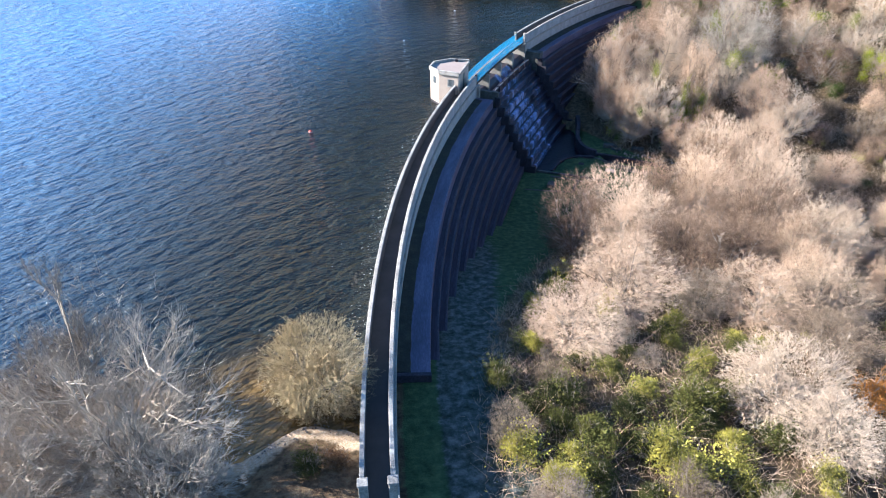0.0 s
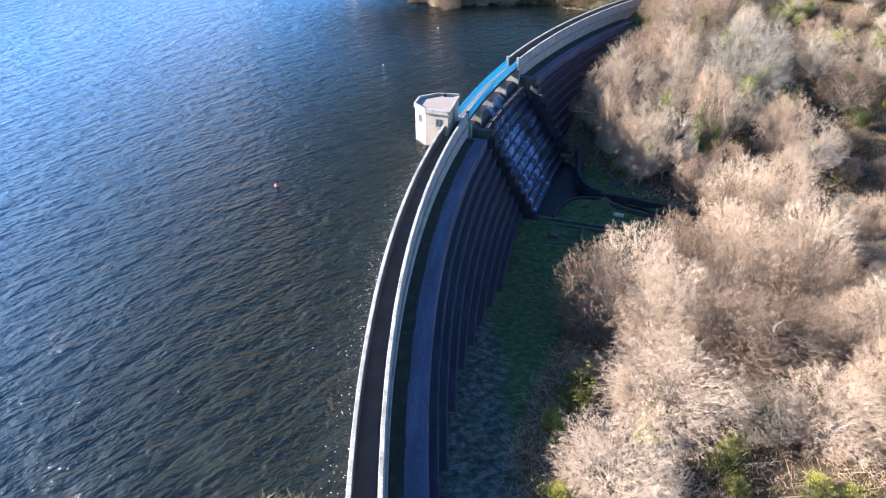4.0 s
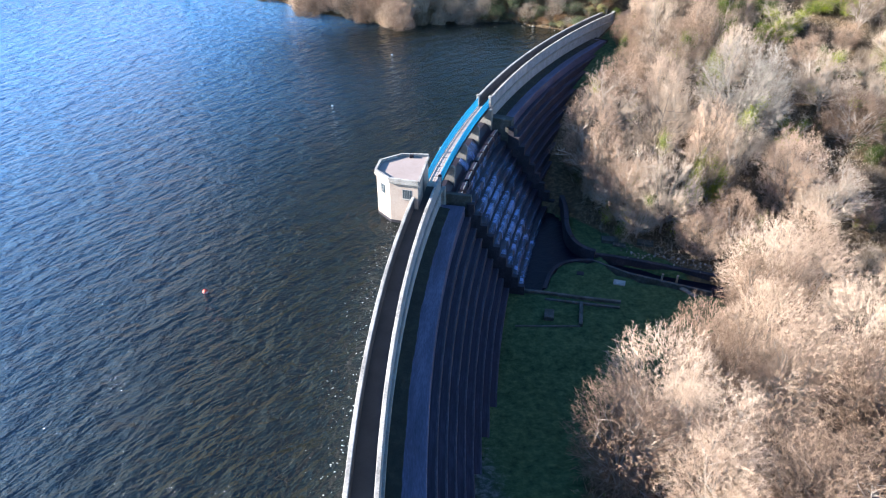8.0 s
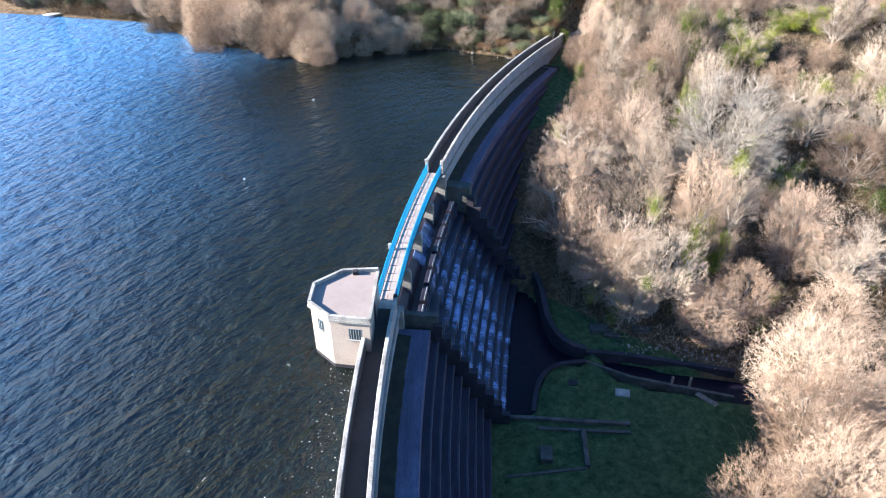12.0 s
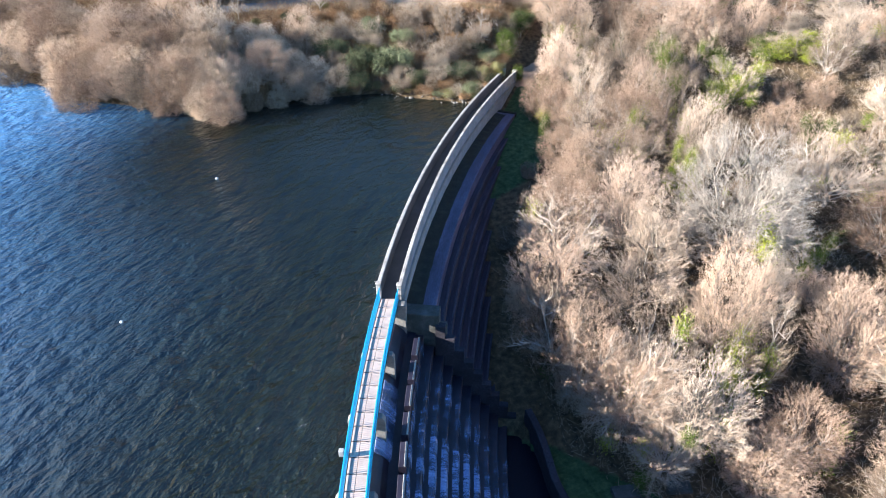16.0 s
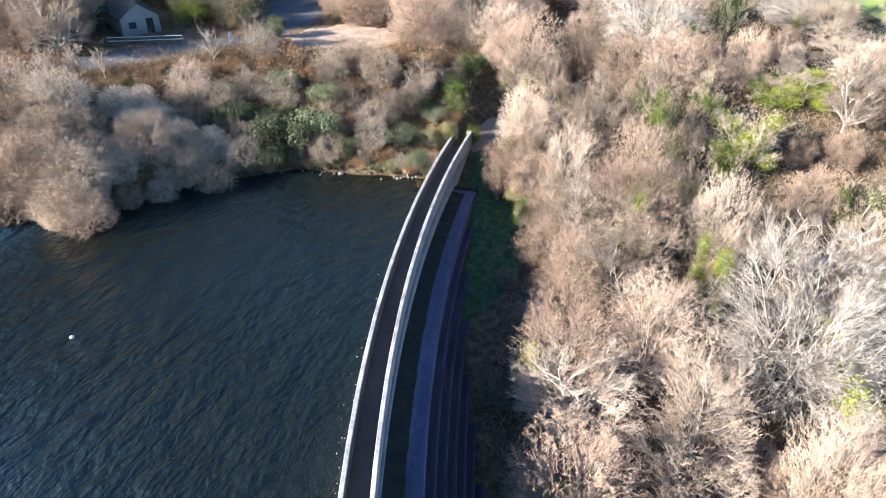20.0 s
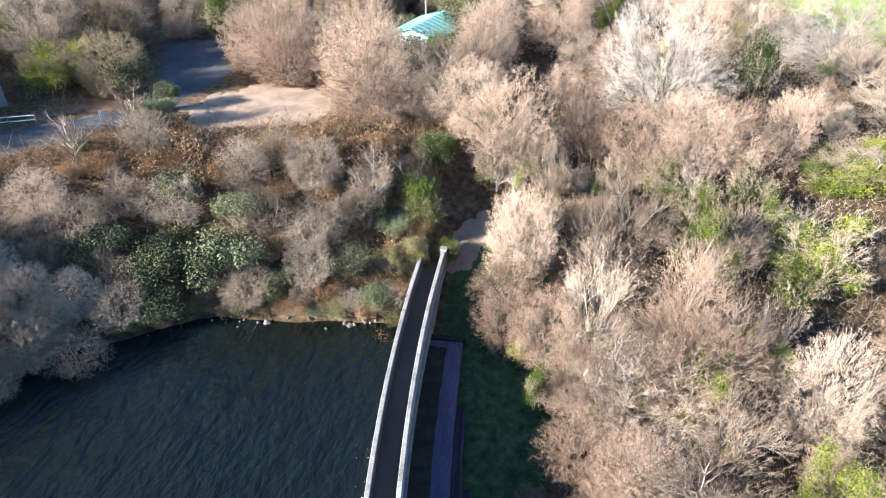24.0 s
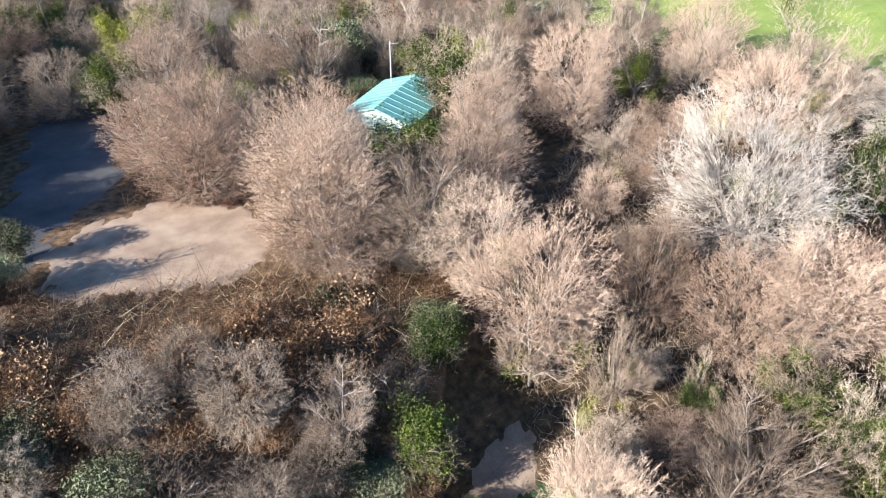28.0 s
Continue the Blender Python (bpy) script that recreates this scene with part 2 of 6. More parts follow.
def rough(x, y, s, seed):
    """Smooth, cheap unevenness from a few crossed waves."""
    return (np.sin(x * s * 1.13 + y * s * 0.71 + seed) + np.sin(-x * s * 0.77 + y * s * 1.37 + seed * 2.3) + 0.6 * np.sin(x * s * 2.3 - y * s * 1.9 + seed * 0.7)) / 2.6


def terrain(x, y):
    x, y = np.asarray(x, float), np.asarray(y, float)
    th = np.degrees(np.arctan2(y - CY, CX - x))
    r = np.hypot(x - CX, y - CY)
    o = RF - r
    down = np.interp(th, G_TH, G_Z)
    down = down * smooth(15, 70, r) - 6 * (1 - smooth(15, 70, r))
    wild = smooth(9, 20, o) * np.where((th > 12) & (th < 27), smooth(24, 34, o), 1.0)
    down = down + (0.05 + 0.5 * wild) * rough(x, y, 0.35, 1.0)
    bed = seg_dist(x, y, BED_LINE)
    cut = (1 - smooth(1.1, 2.0, bed)) * smooth(24.0, 26.0, x)
    pool = smooth(-0.25, 0.3, inside(x, y, BASIN))
    down = down - 1.8 * np.maximum(cut, pool)
    far = y - np.interp(x, FAR_X, FAR_Y)
    near = np.interp(x, NEAR_X, NEAR_Y) - y
    flat = smooth(10, 15, far)
    hf = WATER_Z + np.clip(far * 0.52, -6, 7.3) + 0.25 * rough(x, y, 0.5, 4.0) * (1 - flat)
    hn = WATER_Z + np.clip(near * 0.2, -6, 3.0) + 0.12 * rough(x, y, 0.8, 7.0)
    up = np.maximum(hf, hn)
    half = np.where((th > TH_NEAR) & (th < TH_FAR), 0.25, np.clip(np.maximum(TH_NEAR - th, th - TH_FAR), 0, 3) * 2.0 + 0.25)
    w = smooth(-1.0 - half, -1.0 + half, o)
    return up * (1 - w) + down * w


def ground_mesh():
    ths = np.concatenate([np.arange(-170, -14, 6.0), np.arange(-14, 64, 0.33), np.arange(64, 190, 6.0)])
    rs = np.concatenate([np.arange(0, 80, 5.0), np.arange(80, 152.9, 0.65), [152.9, 153.4, 154.0, 154.3, 154.55, 154.8, 155.2, 155.6], np.arange(156, 260, 1.1), [265, 280, 300, 330, 370, 420, 500, 650, 900, 1400, 2200]])
    T, Rr = np.meshgrid(np.radians(ths), rs, indexing="ij")
    X, Y = CX - Rr * np.cos(T), CY + Rr * np.sin(T)
    Z = terrain(X, Y)
    nt, nr = T.shape
    verts = np.stack([X, Y, Z], -1).reshape(-1, 3)
    i, j = np.meshgrid(np.arange(nt), np.arange(nr - 1), indexing="ij")
    i2 = (i + 1) % nt
    faces = np.stack([i * nr + j, i2 * nr + j, i2 * nr + j + 1, i * nr + j + 1], -1).reshape(-1, 4)
    me = bpy.data.meshes.new("ground")
    me.from_pydata(verts.tolist(), [], faces[:, ::-1].tolist())
    th, o = np.degrees(T), RF - Rr
    lawn = smooth(0, 1, o) * (1 - smooth(-1.5, 1.5, o - np.interp(th, [-9, -3, 1, 7, 10, 14, 17, 20, 23, 26, 28, 36, 39, 41, 46], [5, 6, 7.5, 12.5, 16, 23, 27, 32, 26, 13, 1, 2, 7.5, 9.5, 8])))
    lawn = lawn * (th < 47.5) * (th > -20)
    field = smooth(98, 102, X) * smooth(128, 136, Y)
    lawn = np.maximum(lawn, field)
    frost = smooth(2.4, 3.4, o) * (1 - smooth(4, 8, o - 2)) * (1 - smooth(5, 13, th))
    shore = np.exp(-((Z - WATER_Z - 0.1) / 0.16) ** 2) * (o < -2) * (Y < 100)
    bank = (o < -2) * ((Y > 120) | (Y < 45)) * smooth(WATER_Z, WATER_Z + 0.6, Z)
    col = me.color_attributes.new("zone", "FLOAT_COLOR", "POINT")
    data = np.stack([lawn, frost, shore, bank.astype(float)], -1).reshape(-1)
    col.data.foreach_set("color", data.astype(np.float32))
    me.shade_smooth()
    return me


def ground_material():
    m = bpy.data.materials.new("ground_cover")
    m.use_nodes = True
    nt = m.node_tree
    N, L = nt.nodes, nt.links
    b = N["Principled BSDF"]
    b.inputs["Roughness"].default_value = 0.95
    b.inputs["Specular IOR Level"].default_value = 0.2
    co = N.new("ShaderNodeTexCoord")

    def noise_tex(s, d=6):
        n = N.new("ShaderNodeTexNoise")
        n.inputs["Scale"].default_value, n.inputs["Detail"].default_value = s, d
        n.inputs["Roughness"].default_value = 0.65
        L.new(co.outputs["Object"], n.inputs["Vector"])
        return n

    def ramp(src, stops):
        cr = N.new("ShaderNodeValToRGB")
        for i, (p, c) in enumerate(stops):
            e = cr.color_ramp.elements[i] if i < 2 else cr.color_ramp.elements.new(p)
            e.position, e.color = p, (*c, 1)
        L.new(src, cr.inputs[0])
        return cr.outputs[0]

    def mixed(f, a, c):
        x = N.new("ShaderNodeMix")
        x.data_type = "RGBA"
        L.new(f, x.inputs[0])
        L.new(a, x.inputs[6])
        L.new(c, x.inputs[7])
        return x.outputs[2]

    big, mid, fine = noise_tex(0.25), noise_tex(1.6), noise_tex(9.0, 4)
    litter = ramp(mid.outputs[0], [(0.3, (0.035, 0.026, 0.016)), (0.5, (0.09, 0.062, 0.036)), (0.7, (0.17, 0.12, 0.07))])
    grass = ramp(mid.outputs[0], [(0.3, (0.016, 0.036, 0.015)), (0.5, (0.041, 0.076, 0.031)), (0.72, (0.088, 0.13, 0.057))])
    pale = ramp(mid.outputs[0], [(0.35, (0.018, 0.028, 0.018)), (0.5, (0.055, 0.068, 0.06)), (0.68, (0.14, 0.155, 0.145))])
    sand = ramp(fine.outputs[0], [(0.3, (0.3, 0.2, 0.12)), (0.5, (0.46, 0.35, 0.25)), (0.7, (0.6, 0.5, 0.42))])
    rust = ramp(mid.outputs[0], [(0.3, (0.05, 0.033, 0.02)), (0.5, (0.16, 0.1, 0.058)), (0.7, (0.25, 0.18, 0.11))])
    at = N.new("ShaderNodeVertexColor")
    at.layer_name = "zone"
    sep = N.new("ShaderNodeSeparateColor")
    L.new(at.outputs[0], sep.inputs[0])

    def edge(src):
        a = N.new("ShaderNodeMath")
        a.operation = "MULTIPLY_ADD"
        L.new(mid.outputs[0], a.inputs[0])
        a.inputs[1].default_value = 0.9
        L.new(src, a.inputs[2])
        r = N.new("ShaderNodeMapRange")
        r.inputs[1].default_value, r.inputs[2].default_value = 0.8, 1.1
        L.new(a.outputs[0], r.inputs[0])
        return r.outputs[0]

    c = mixed(edge(at.outputs[1]), litter, rust)
    c = mixed(edge(sep.outputs[0]), c, grass)
    c = mixed(edge(sep.outputs[1]), c, pale)
    c = mixed(edge(sep.outputs[2]), c, sand)
    L.new(c, b.inputs["Base Color"])
    bp = N.new("ShaderNodeBump")
    bp.inputs["Strength"].default_value, bp.inputs["Distance"].default_value = 0.8, 0.15
    L.new(fine.outputs[0], bp.inputs["Height"])
    L.new(bp.outputs[0], b.inputs["Normal"])
    return m


ground = new("ground", ground_mesh())
ground.data.materials.append(ground_material())
tagged(ground, "grass and brown leaf litter over valley sides and banks", "ground", kind="structure")


def ground_z(x, y):
    return float(terrain(np.array([x]), np.array([y]))[0])


# ---- reservoir ----
def water_material(name, base_tint, tint_at=(), bump=1.0, rough_=0.05, scale=1.0, calm=None):
    m = bpy.data.materials.new(name)
    m.use_nodes = True
    nt = m.node_tree
    N, L = nt.nodes, nt.links
    b = N["Principled BSDF"]
    b.inputs["Roughness"].default_value, b.inputs["IOR"].default_value = rough_, 1.45
    co = N.new("ShaderNodeTexCoord")
    geo = N.new("ShaderNodeNewGeometry")
    turn = N.new("ShaderNodeMapping")
    turn.inputs["Rotation"].default_value = (0, 0, radians(-40))
    L.new(co.outputs["Object"], turn.inputs[0])
    mp = N.new("ShaderNodeMapping")
    mp.inputs["Scale"].default_value = (0.6 * scale, 1.15 * scale, 1)
    L.new(turn.outputs[0], mp.inputs[0])
    waves = []
    for s, d, k in ((0.55, 3.0, 1.0), (1.7, 4.0, 0.45), (6.0, 3.0, 0.12)):
        n = N.new("ShaderNodeTexNoise")
        n.inputs["Scale"].default_value, n.inputs["Detail"].default_value, n.inputs["Distortion"].default_value = s, d, 0.35
        L.new(mp.outputs[0], n.inputs["Vector"])
        waves.append((n, k))
    total = None
    for n, k in waves:
        a = N.new("ShaderNodeMath")
        a.operation = "MULTIPLY_ADD"
        a.inputs[1].default_value = k
        L.new(n.outputs[0], a.inputs[0])
        if total:
            L.new(total, a.inputs[2])
        else:
            a.inputs[2].default_value = 0
        total = a.outputs[0]
    bp = N.new("ShaderNodeBump")
    bp.inputs["Strength"].default_value, bp.inputs["Distance"].default_value = bump, 1.25
    L.new(total, bp.inputs["Height"])
    L.new(bp.outputs[0], b.inputs["Normal"])
    if calm:
        cd = N.new("ShaderNodeVectorMath")
        cd.operation = "DISTANCE"
        L.new(geo.outputs["Position"], cd.inputs[0])
        cd.inputs[1].default_value = (calm[0], calm[1], WATER_Z)
        cr = N.new("ShaderNodeMapRange")
        cr.interpolation_type = "SMOOTHSTEP"
        cr.inputs[1].default_value, cr.inputs[2].default_value, cr.inputs[3].default_value, cr.inputs[4].default_value = calm[2], calm[3], calm[4], bump
        L.new(cd.outputs["Value"], cr.inputs[0])
        L.new(cr.outputs[0], bp.inputs["Strength"])
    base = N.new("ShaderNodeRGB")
    base.outputs[0].default_value = (*base_tint, 1)
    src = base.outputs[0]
    for (sx, sy), reach, core, colour in tint_at:
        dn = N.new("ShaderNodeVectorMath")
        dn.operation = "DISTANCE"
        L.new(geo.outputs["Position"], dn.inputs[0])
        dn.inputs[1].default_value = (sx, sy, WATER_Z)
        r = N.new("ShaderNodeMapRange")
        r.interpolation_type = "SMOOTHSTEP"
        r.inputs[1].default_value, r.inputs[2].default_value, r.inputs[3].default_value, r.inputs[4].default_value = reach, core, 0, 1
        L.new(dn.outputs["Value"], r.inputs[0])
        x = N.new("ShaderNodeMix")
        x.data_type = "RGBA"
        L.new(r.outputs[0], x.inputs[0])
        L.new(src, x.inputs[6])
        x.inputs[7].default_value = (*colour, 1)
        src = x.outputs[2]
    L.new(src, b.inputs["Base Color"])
    return m


# sky reflection is painted as colour: blue on wind-ruffled open water, dark towards the dam and the sheltered far shore
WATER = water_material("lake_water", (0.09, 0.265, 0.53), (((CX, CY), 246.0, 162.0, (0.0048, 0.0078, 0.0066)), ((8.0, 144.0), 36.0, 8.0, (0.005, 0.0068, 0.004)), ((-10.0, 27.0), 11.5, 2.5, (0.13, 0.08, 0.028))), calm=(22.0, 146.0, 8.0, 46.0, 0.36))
bm = bmesh.new()
pts = [arc(-1.85, th, WATER_Z) for th in np.arange(-14, 58.1, 1.0)]
ring = [bm.verts.new(p) for p in pts]
outer = [bm.verts.new(arc(-900, th, WATER_Z)) for th in np.arange(-14, 58.1, 1.0)]
for i in range(len(ring) - 1):
    bm.faces.new((ring[i], ring[i + 1], outer[i + 1], outer[i]))
bmesh.ops.recalc_face_normals(bm, faces=bm.faces)
if bm.faces[0].normal.z < 0:
    bmesh.ops.reverse_faces(bm, faces=bm.faces)
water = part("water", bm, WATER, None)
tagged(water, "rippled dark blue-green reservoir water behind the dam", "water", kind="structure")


# ---- the dam ----
dam = thing("dam", "curved concrete gravity dam with stepped downstream face and walkway", "dam", arc(0, 20, TOE_Z))


def dam_part(name, bm, mat, label="", parent=None):
    return part(name, bm, mat, parent or dam, label)


STEPS, STEP_RUN, STEP_O = 9, 0.63, 2.45
RISE = (LEDGE_Z - TOE_Z) / STEPS


def lifts(th0, th1, z_top, o_top, count, run, rise, mat, label):
    """Each lift of the stepped face is a solid course of its own, set under the one above."""
    for k in range(count):
        z1 = z_top - rise * (k + 1)
        prof = [(o_top - 1.0 + run * k, z1 - rise), (o_top + run * (k + 1), z1 - rise), (o_top + run * (k + 1), z1 - 0.05), (o_top + run * (k + 1) - 0.05, z1), (o_top - 1.0 + run * k, z1)]
        dam_part("step", sweep(prof, th0, th1, 0.6, wobble=0.05), mat, label)
        if mat is TREAD_CONC:
            e = o_top + run * (k + 1)
            dam_part("nosing", sweep([(e - 0.17, z1 - 0.02), (e + 0.015, z1 - 0.16), (e + 0.03, z1 - 0.05), (e - 0.03, z1 + 0.022), (e - 0.15, z1 + 0.018)], th0, th1, 0.6, wobble=0.05), NOSING_CONC, "step edge painted paler for the sky light on it")


for th0, th1 in ((TH_NEAR, TH_B0), (TH_B1, TH_FAR)):
    dam_part("core", sweep([(-1.9, -16), (1.5, -16), (0.0, LEDGE_Z - 0.1), (0.0, WALK_Z - 0.1), (-1.9, WALK_Z - 0.1)], th0, th1), COOL_CONC)
    dam_part("walkway", sweep(rect(-1.68, -0.24, WALK_Z - 0.1, WALK_Z), th0, th1), ASPHALT, "dark asphalt walkway")
    dam_part("parapet", sweep(rect(-0.24, -0.02, WALK_Z - 0.1, TOP_Z - 0.12), th0, th1), COOL_CONC)
    dam_part("coping", sweep(rect(-0.27, 0.01, TOP_Z - 0.12, TOP_Z, 0.03), th0, th1, wobble=0.02), COPING, "pale weathered coping")
    dam_part("string_course", sweep(rect(-0.02, 0.16, WALK_Z - 0.32, WALK_Z - 0.12, 0.03), th0, th1), CONCRETE)
    l0, l1 = (max(th0, -2.1), th1) if th0 < 0 else (th0, 43.6)
    dam_part("ledge", sweep([(0.0, -6), (STEP_O, -6), (STEP_O, LEDGE_Z - 0.05), (STEP_O - 0.05, LEDGE_Z), (0.0, LEDGE_Z)], l0, l1, wobble=0.03), LEDGE_CONC, "concrete ledge tinted blue-grey with skylit shade")
    turf = 1.05 if th0 < 0 else 1.35
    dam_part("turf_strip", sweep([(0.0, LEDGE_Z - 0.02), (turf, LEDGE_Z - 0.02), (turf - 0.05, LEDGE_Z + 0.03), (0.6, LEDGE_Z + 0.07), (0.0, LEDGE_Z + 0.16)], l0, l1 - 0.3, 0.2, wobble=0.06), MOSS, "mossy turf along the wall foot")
    lifts(l0, l1, LEDGE_Z, STEP_O, STEPS, STEP_RUN, RISE, TREAD_CONC, "dark streaked concrete step, shade tinted into its colour")
for th0, th1 in ((TH_NEAR, 16.95), (TH_B1, TH_FAR)):
    dam_part("parapet", sweep(rect(-1.9, -1.68, WALK_Z - 0.1, TOP_Z - 0.12), th0, th1), STAINED_SHADED, "stained parapet on the water side, darkened with shade")
    dam_part("coping", sweep(rect(-1.93, -1.65, TOP_Z - 0.12, TOP_Z, 0.03), th0, th1, wobble=0.02), COPING, "pale weathered coping")


dam_part("approach", sweep([(-2.6, -4), (0.6, -4), (0.3, WALK_Z - 0.3), (-0.2, WALK_Z - 0.02), (-1.7, WALK_Z - 0.02), (-2.2, WALK_Z - 0.3)], -13.5, TH_NEAR), ASPHALT, "dark path leading on to the dam")


# ---- spillway under the footbridge ----
SILL = -2.35
dam_part("weir_sill", sweep([(-1.9, -16), (1.0, -16), (1.0, -3.6), (0.45, -3.5), (0.1, -2.9), (-0.5, SILL), (-1.5, SILL), (-1.9, SILL - 0.2)], TH_B0, TH_B1), WET_SHADED_CONC, "wet weir sill, bridge shade in its dark colour")
dam_part("trough", sweep(rect(0.9, 1.6, -8, -3.45), TH_B0 + 0.3, TH_B1 - 0.2), WET_SHADED_CONC)
# deck shade is put into the dark blocks, sunlight into their pale strips
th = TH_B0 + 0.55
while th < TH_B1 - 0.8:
    dam_part("crest_block", sweep(rect(1.12, 1.6, -3.45, -2.52, 0.04), th, th + 0.72, 0.4), WET_SHADED_CONC)
    dam_part("crest_sun_strip", sweep(rect(1.46, 1.58, -2.52, -2.44, 0.02), th, th + 0.72, 0.4), COPING, "pale strip painted as sunlight along the crest block")
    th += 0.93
S_RISE = (-3.45 - TOE_Z - 0.2) / STEPS
lifts(TH_B0 + 0.3, TH_B1 - 0.2, -3.45 + S_RISE, 1.6 - 0.7, STEPS + 1, 0.78, S_RISE, WET_SHADED_CONC, "wet spillway step tinted with shade")


def radial_wall(name, profile, th, wide, mat, label=""):
    """A wall square to the arc: its outline in (o, z), its thickness in metres along the arc."""
    bm = bmesh.new()
    half = math.degrees(wide / 2 / 150)
    a = [bm.verts.new(arc(o, th - half, z)) for o, z in profile]
    b = [bm.verts.new(arc(o, th + half, z)) for o, z in profile]
    bm.faces.new(a)
    bm.faces.new(b[::-1])
    for i in range(len(a)):
        j = (i + 1) % len(a)
        bm.faces.new((a[i], b[i], b[j], a[j]))
    bmesh.ops.recalc_face_normals(bm, faces=bm.faces)
    bmesh.ops.bevel(bm, geom=[e for e in bm.edges if e.calc_length() > 0.2], offset=0.025, segments=1, affect="EDGES")
    return dam_part(name, bm, mat, label)


def stepped(o0, z0, count, run, rise, low):
    out = [(o0, z0)]
    for k in range(count):
        out += [(o0 + run * k, z0 - rise * k), (o0 + run * (k + 1), z0 - rise * k)]
    return out + [(o0 + run * count, low), (o0, low)]


# abutments, piers, wing walls and the walls that train the water down
radial_wall("abutment", [(-1.9, -4), (0.35, -4), (0.35, WALK_Z - 0.12), (-1.9, WALK_Z - 0.12)], TH_B0 + 0.1, 0.7, CONCRETE)
radial_wall("abutment", [(-1.9, -4), (0.35, -4), (0.35, WALK_Z - 0.12), (-1.9, WALK_Z - 0.12)], TH_B1 - 0.1, 0.7, CONCRETE)
for k in (1, 2, 3):
    radial_wall("pier", [(-2.15, -4), (0.2, -4), (0.2, -1.0), (0.05, WALK_Z - 0.3), (-1.95, WALK_Z - 0.3), (-2.15, -1.0)], TH_B0 + (TH_B1 - TH_B0) * k / 4, 0.45, CONCRETE)
radial_wall("wing_wall", [(0.0, -4), (2.95, -4), (2.95, -1.45), (0.0, -1.4)], TH_B0 + 0.35, 0.5, OLD_CONC)
radial_wall("wing_wall", [(0.0, -5), (3.4, -5), (3.4, -3.3), (2.85, -3.3), (2.85, -1.75), (0.0, -1.7)], TH_B1 + 0.2, 1.3, OLD_CONC)
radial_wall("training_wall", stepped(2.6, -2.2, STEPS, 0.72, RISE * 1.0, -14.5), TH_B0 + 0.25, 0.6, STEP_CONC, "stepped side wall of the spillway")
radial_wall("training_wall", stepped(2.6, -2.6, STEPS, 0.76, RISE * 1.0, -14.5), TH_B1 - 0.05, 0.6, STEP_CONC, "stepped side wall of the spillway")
radial_wall("cross_wall", [(0.0, -3.5), (2.5, -3.5), (2.5, LEDGE_Z + 0.14), (0.0, LEDGE_Z + 0.16)], -2.2, 0.35, STEP_CONC)
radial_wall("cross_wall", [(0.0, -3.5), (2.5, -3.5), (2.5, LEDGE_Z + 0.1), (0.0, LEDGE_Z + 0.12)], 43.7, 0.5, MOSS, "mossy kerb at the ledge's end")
for th in (TH_NEAR, TH_FAR):
    for o in (-1.75, -0.15):
        bm = box(bmesh.new(), arc(o, th, 0.28), (0.5, 0.5, 1.4), -th, 0.04)
        box(bm, arc(o, th, 1.02), (0.58, 0.58, 0.1), -th, 0.03)
        dam_part("end_pier", bm, COPING)
for o in (-1.75, -0.15):
    bm = box(bmesh.new(), arc(o, TH_B1, 0.3), (0.34, 0.34, 1.4), -TH_B1, 0.03)
    box(bm, arc(o, TH_B1, 1.04), (0.42, 0.42, 0.1), -TH_B1, 0.03)
    dam_part("bridge_pier_post", bm, COPING, "white painted post")
bm = box(bmesh.new(), arc(-0.15, TH_B0, 0.3), (0.3, 0.3, 1.4), -TH_B0, 0.03)
dam_part("bridge_pier_post", bm, STEP_CONC, "dark end post")

# ---- footbridge ----
bridge = thing("footbridge", "bright blue steel footbridge with pale grating deck over the spillway", "footbridge", arc(-0.95, 23, WALK_Z))
for o in (-1.6, -0.3):
    part("girder", sweep(rect(o - 0.07, o + 0.07, WALK_Z - 0.34, WALK_Z - 0.07), TH_B0, TH_B1), DARK_METAL, bridge)
PANELS = 20
for k in range(PANELS):
    a = TH_B0 + (TH_B1 - TH_B0) * k / PANELS
    b = TH_B0 + (TH_B1 - TH_B0) * (k + 1) / PANELS
    for o, wide in ((-1.58, 0.52), (-1.03, 0.71)):
        bm = sweep(rect(o, o + wide, WALK_Z - 0.065, WALK_Z, 0.008), a + 0.014, b - 0.014, 1.0)
        part("deck_panel", bm, DECK, bridge)
# unseen beam added below the deck to cut the sun on the crest blocks
part("shade_beam", sweep(rect(-1.92, -1.72, -1.15, WALK_Z - 0.08), TH_B0 + 0.25, TH_B1 - 0.25), CONCRETE, bridge, "added concrete beam under the deck, shading the crest")
BAYS = 20
BALUSTER = bpy.data.meshes.new("baluster")
bm = box(bmesh.new(), (0, 0, 0), (0.03, 0.034, 0.94))
bm.to_mesh(BALUSTER)
bm.free()
BALUSTER.materials.append(BLUE)
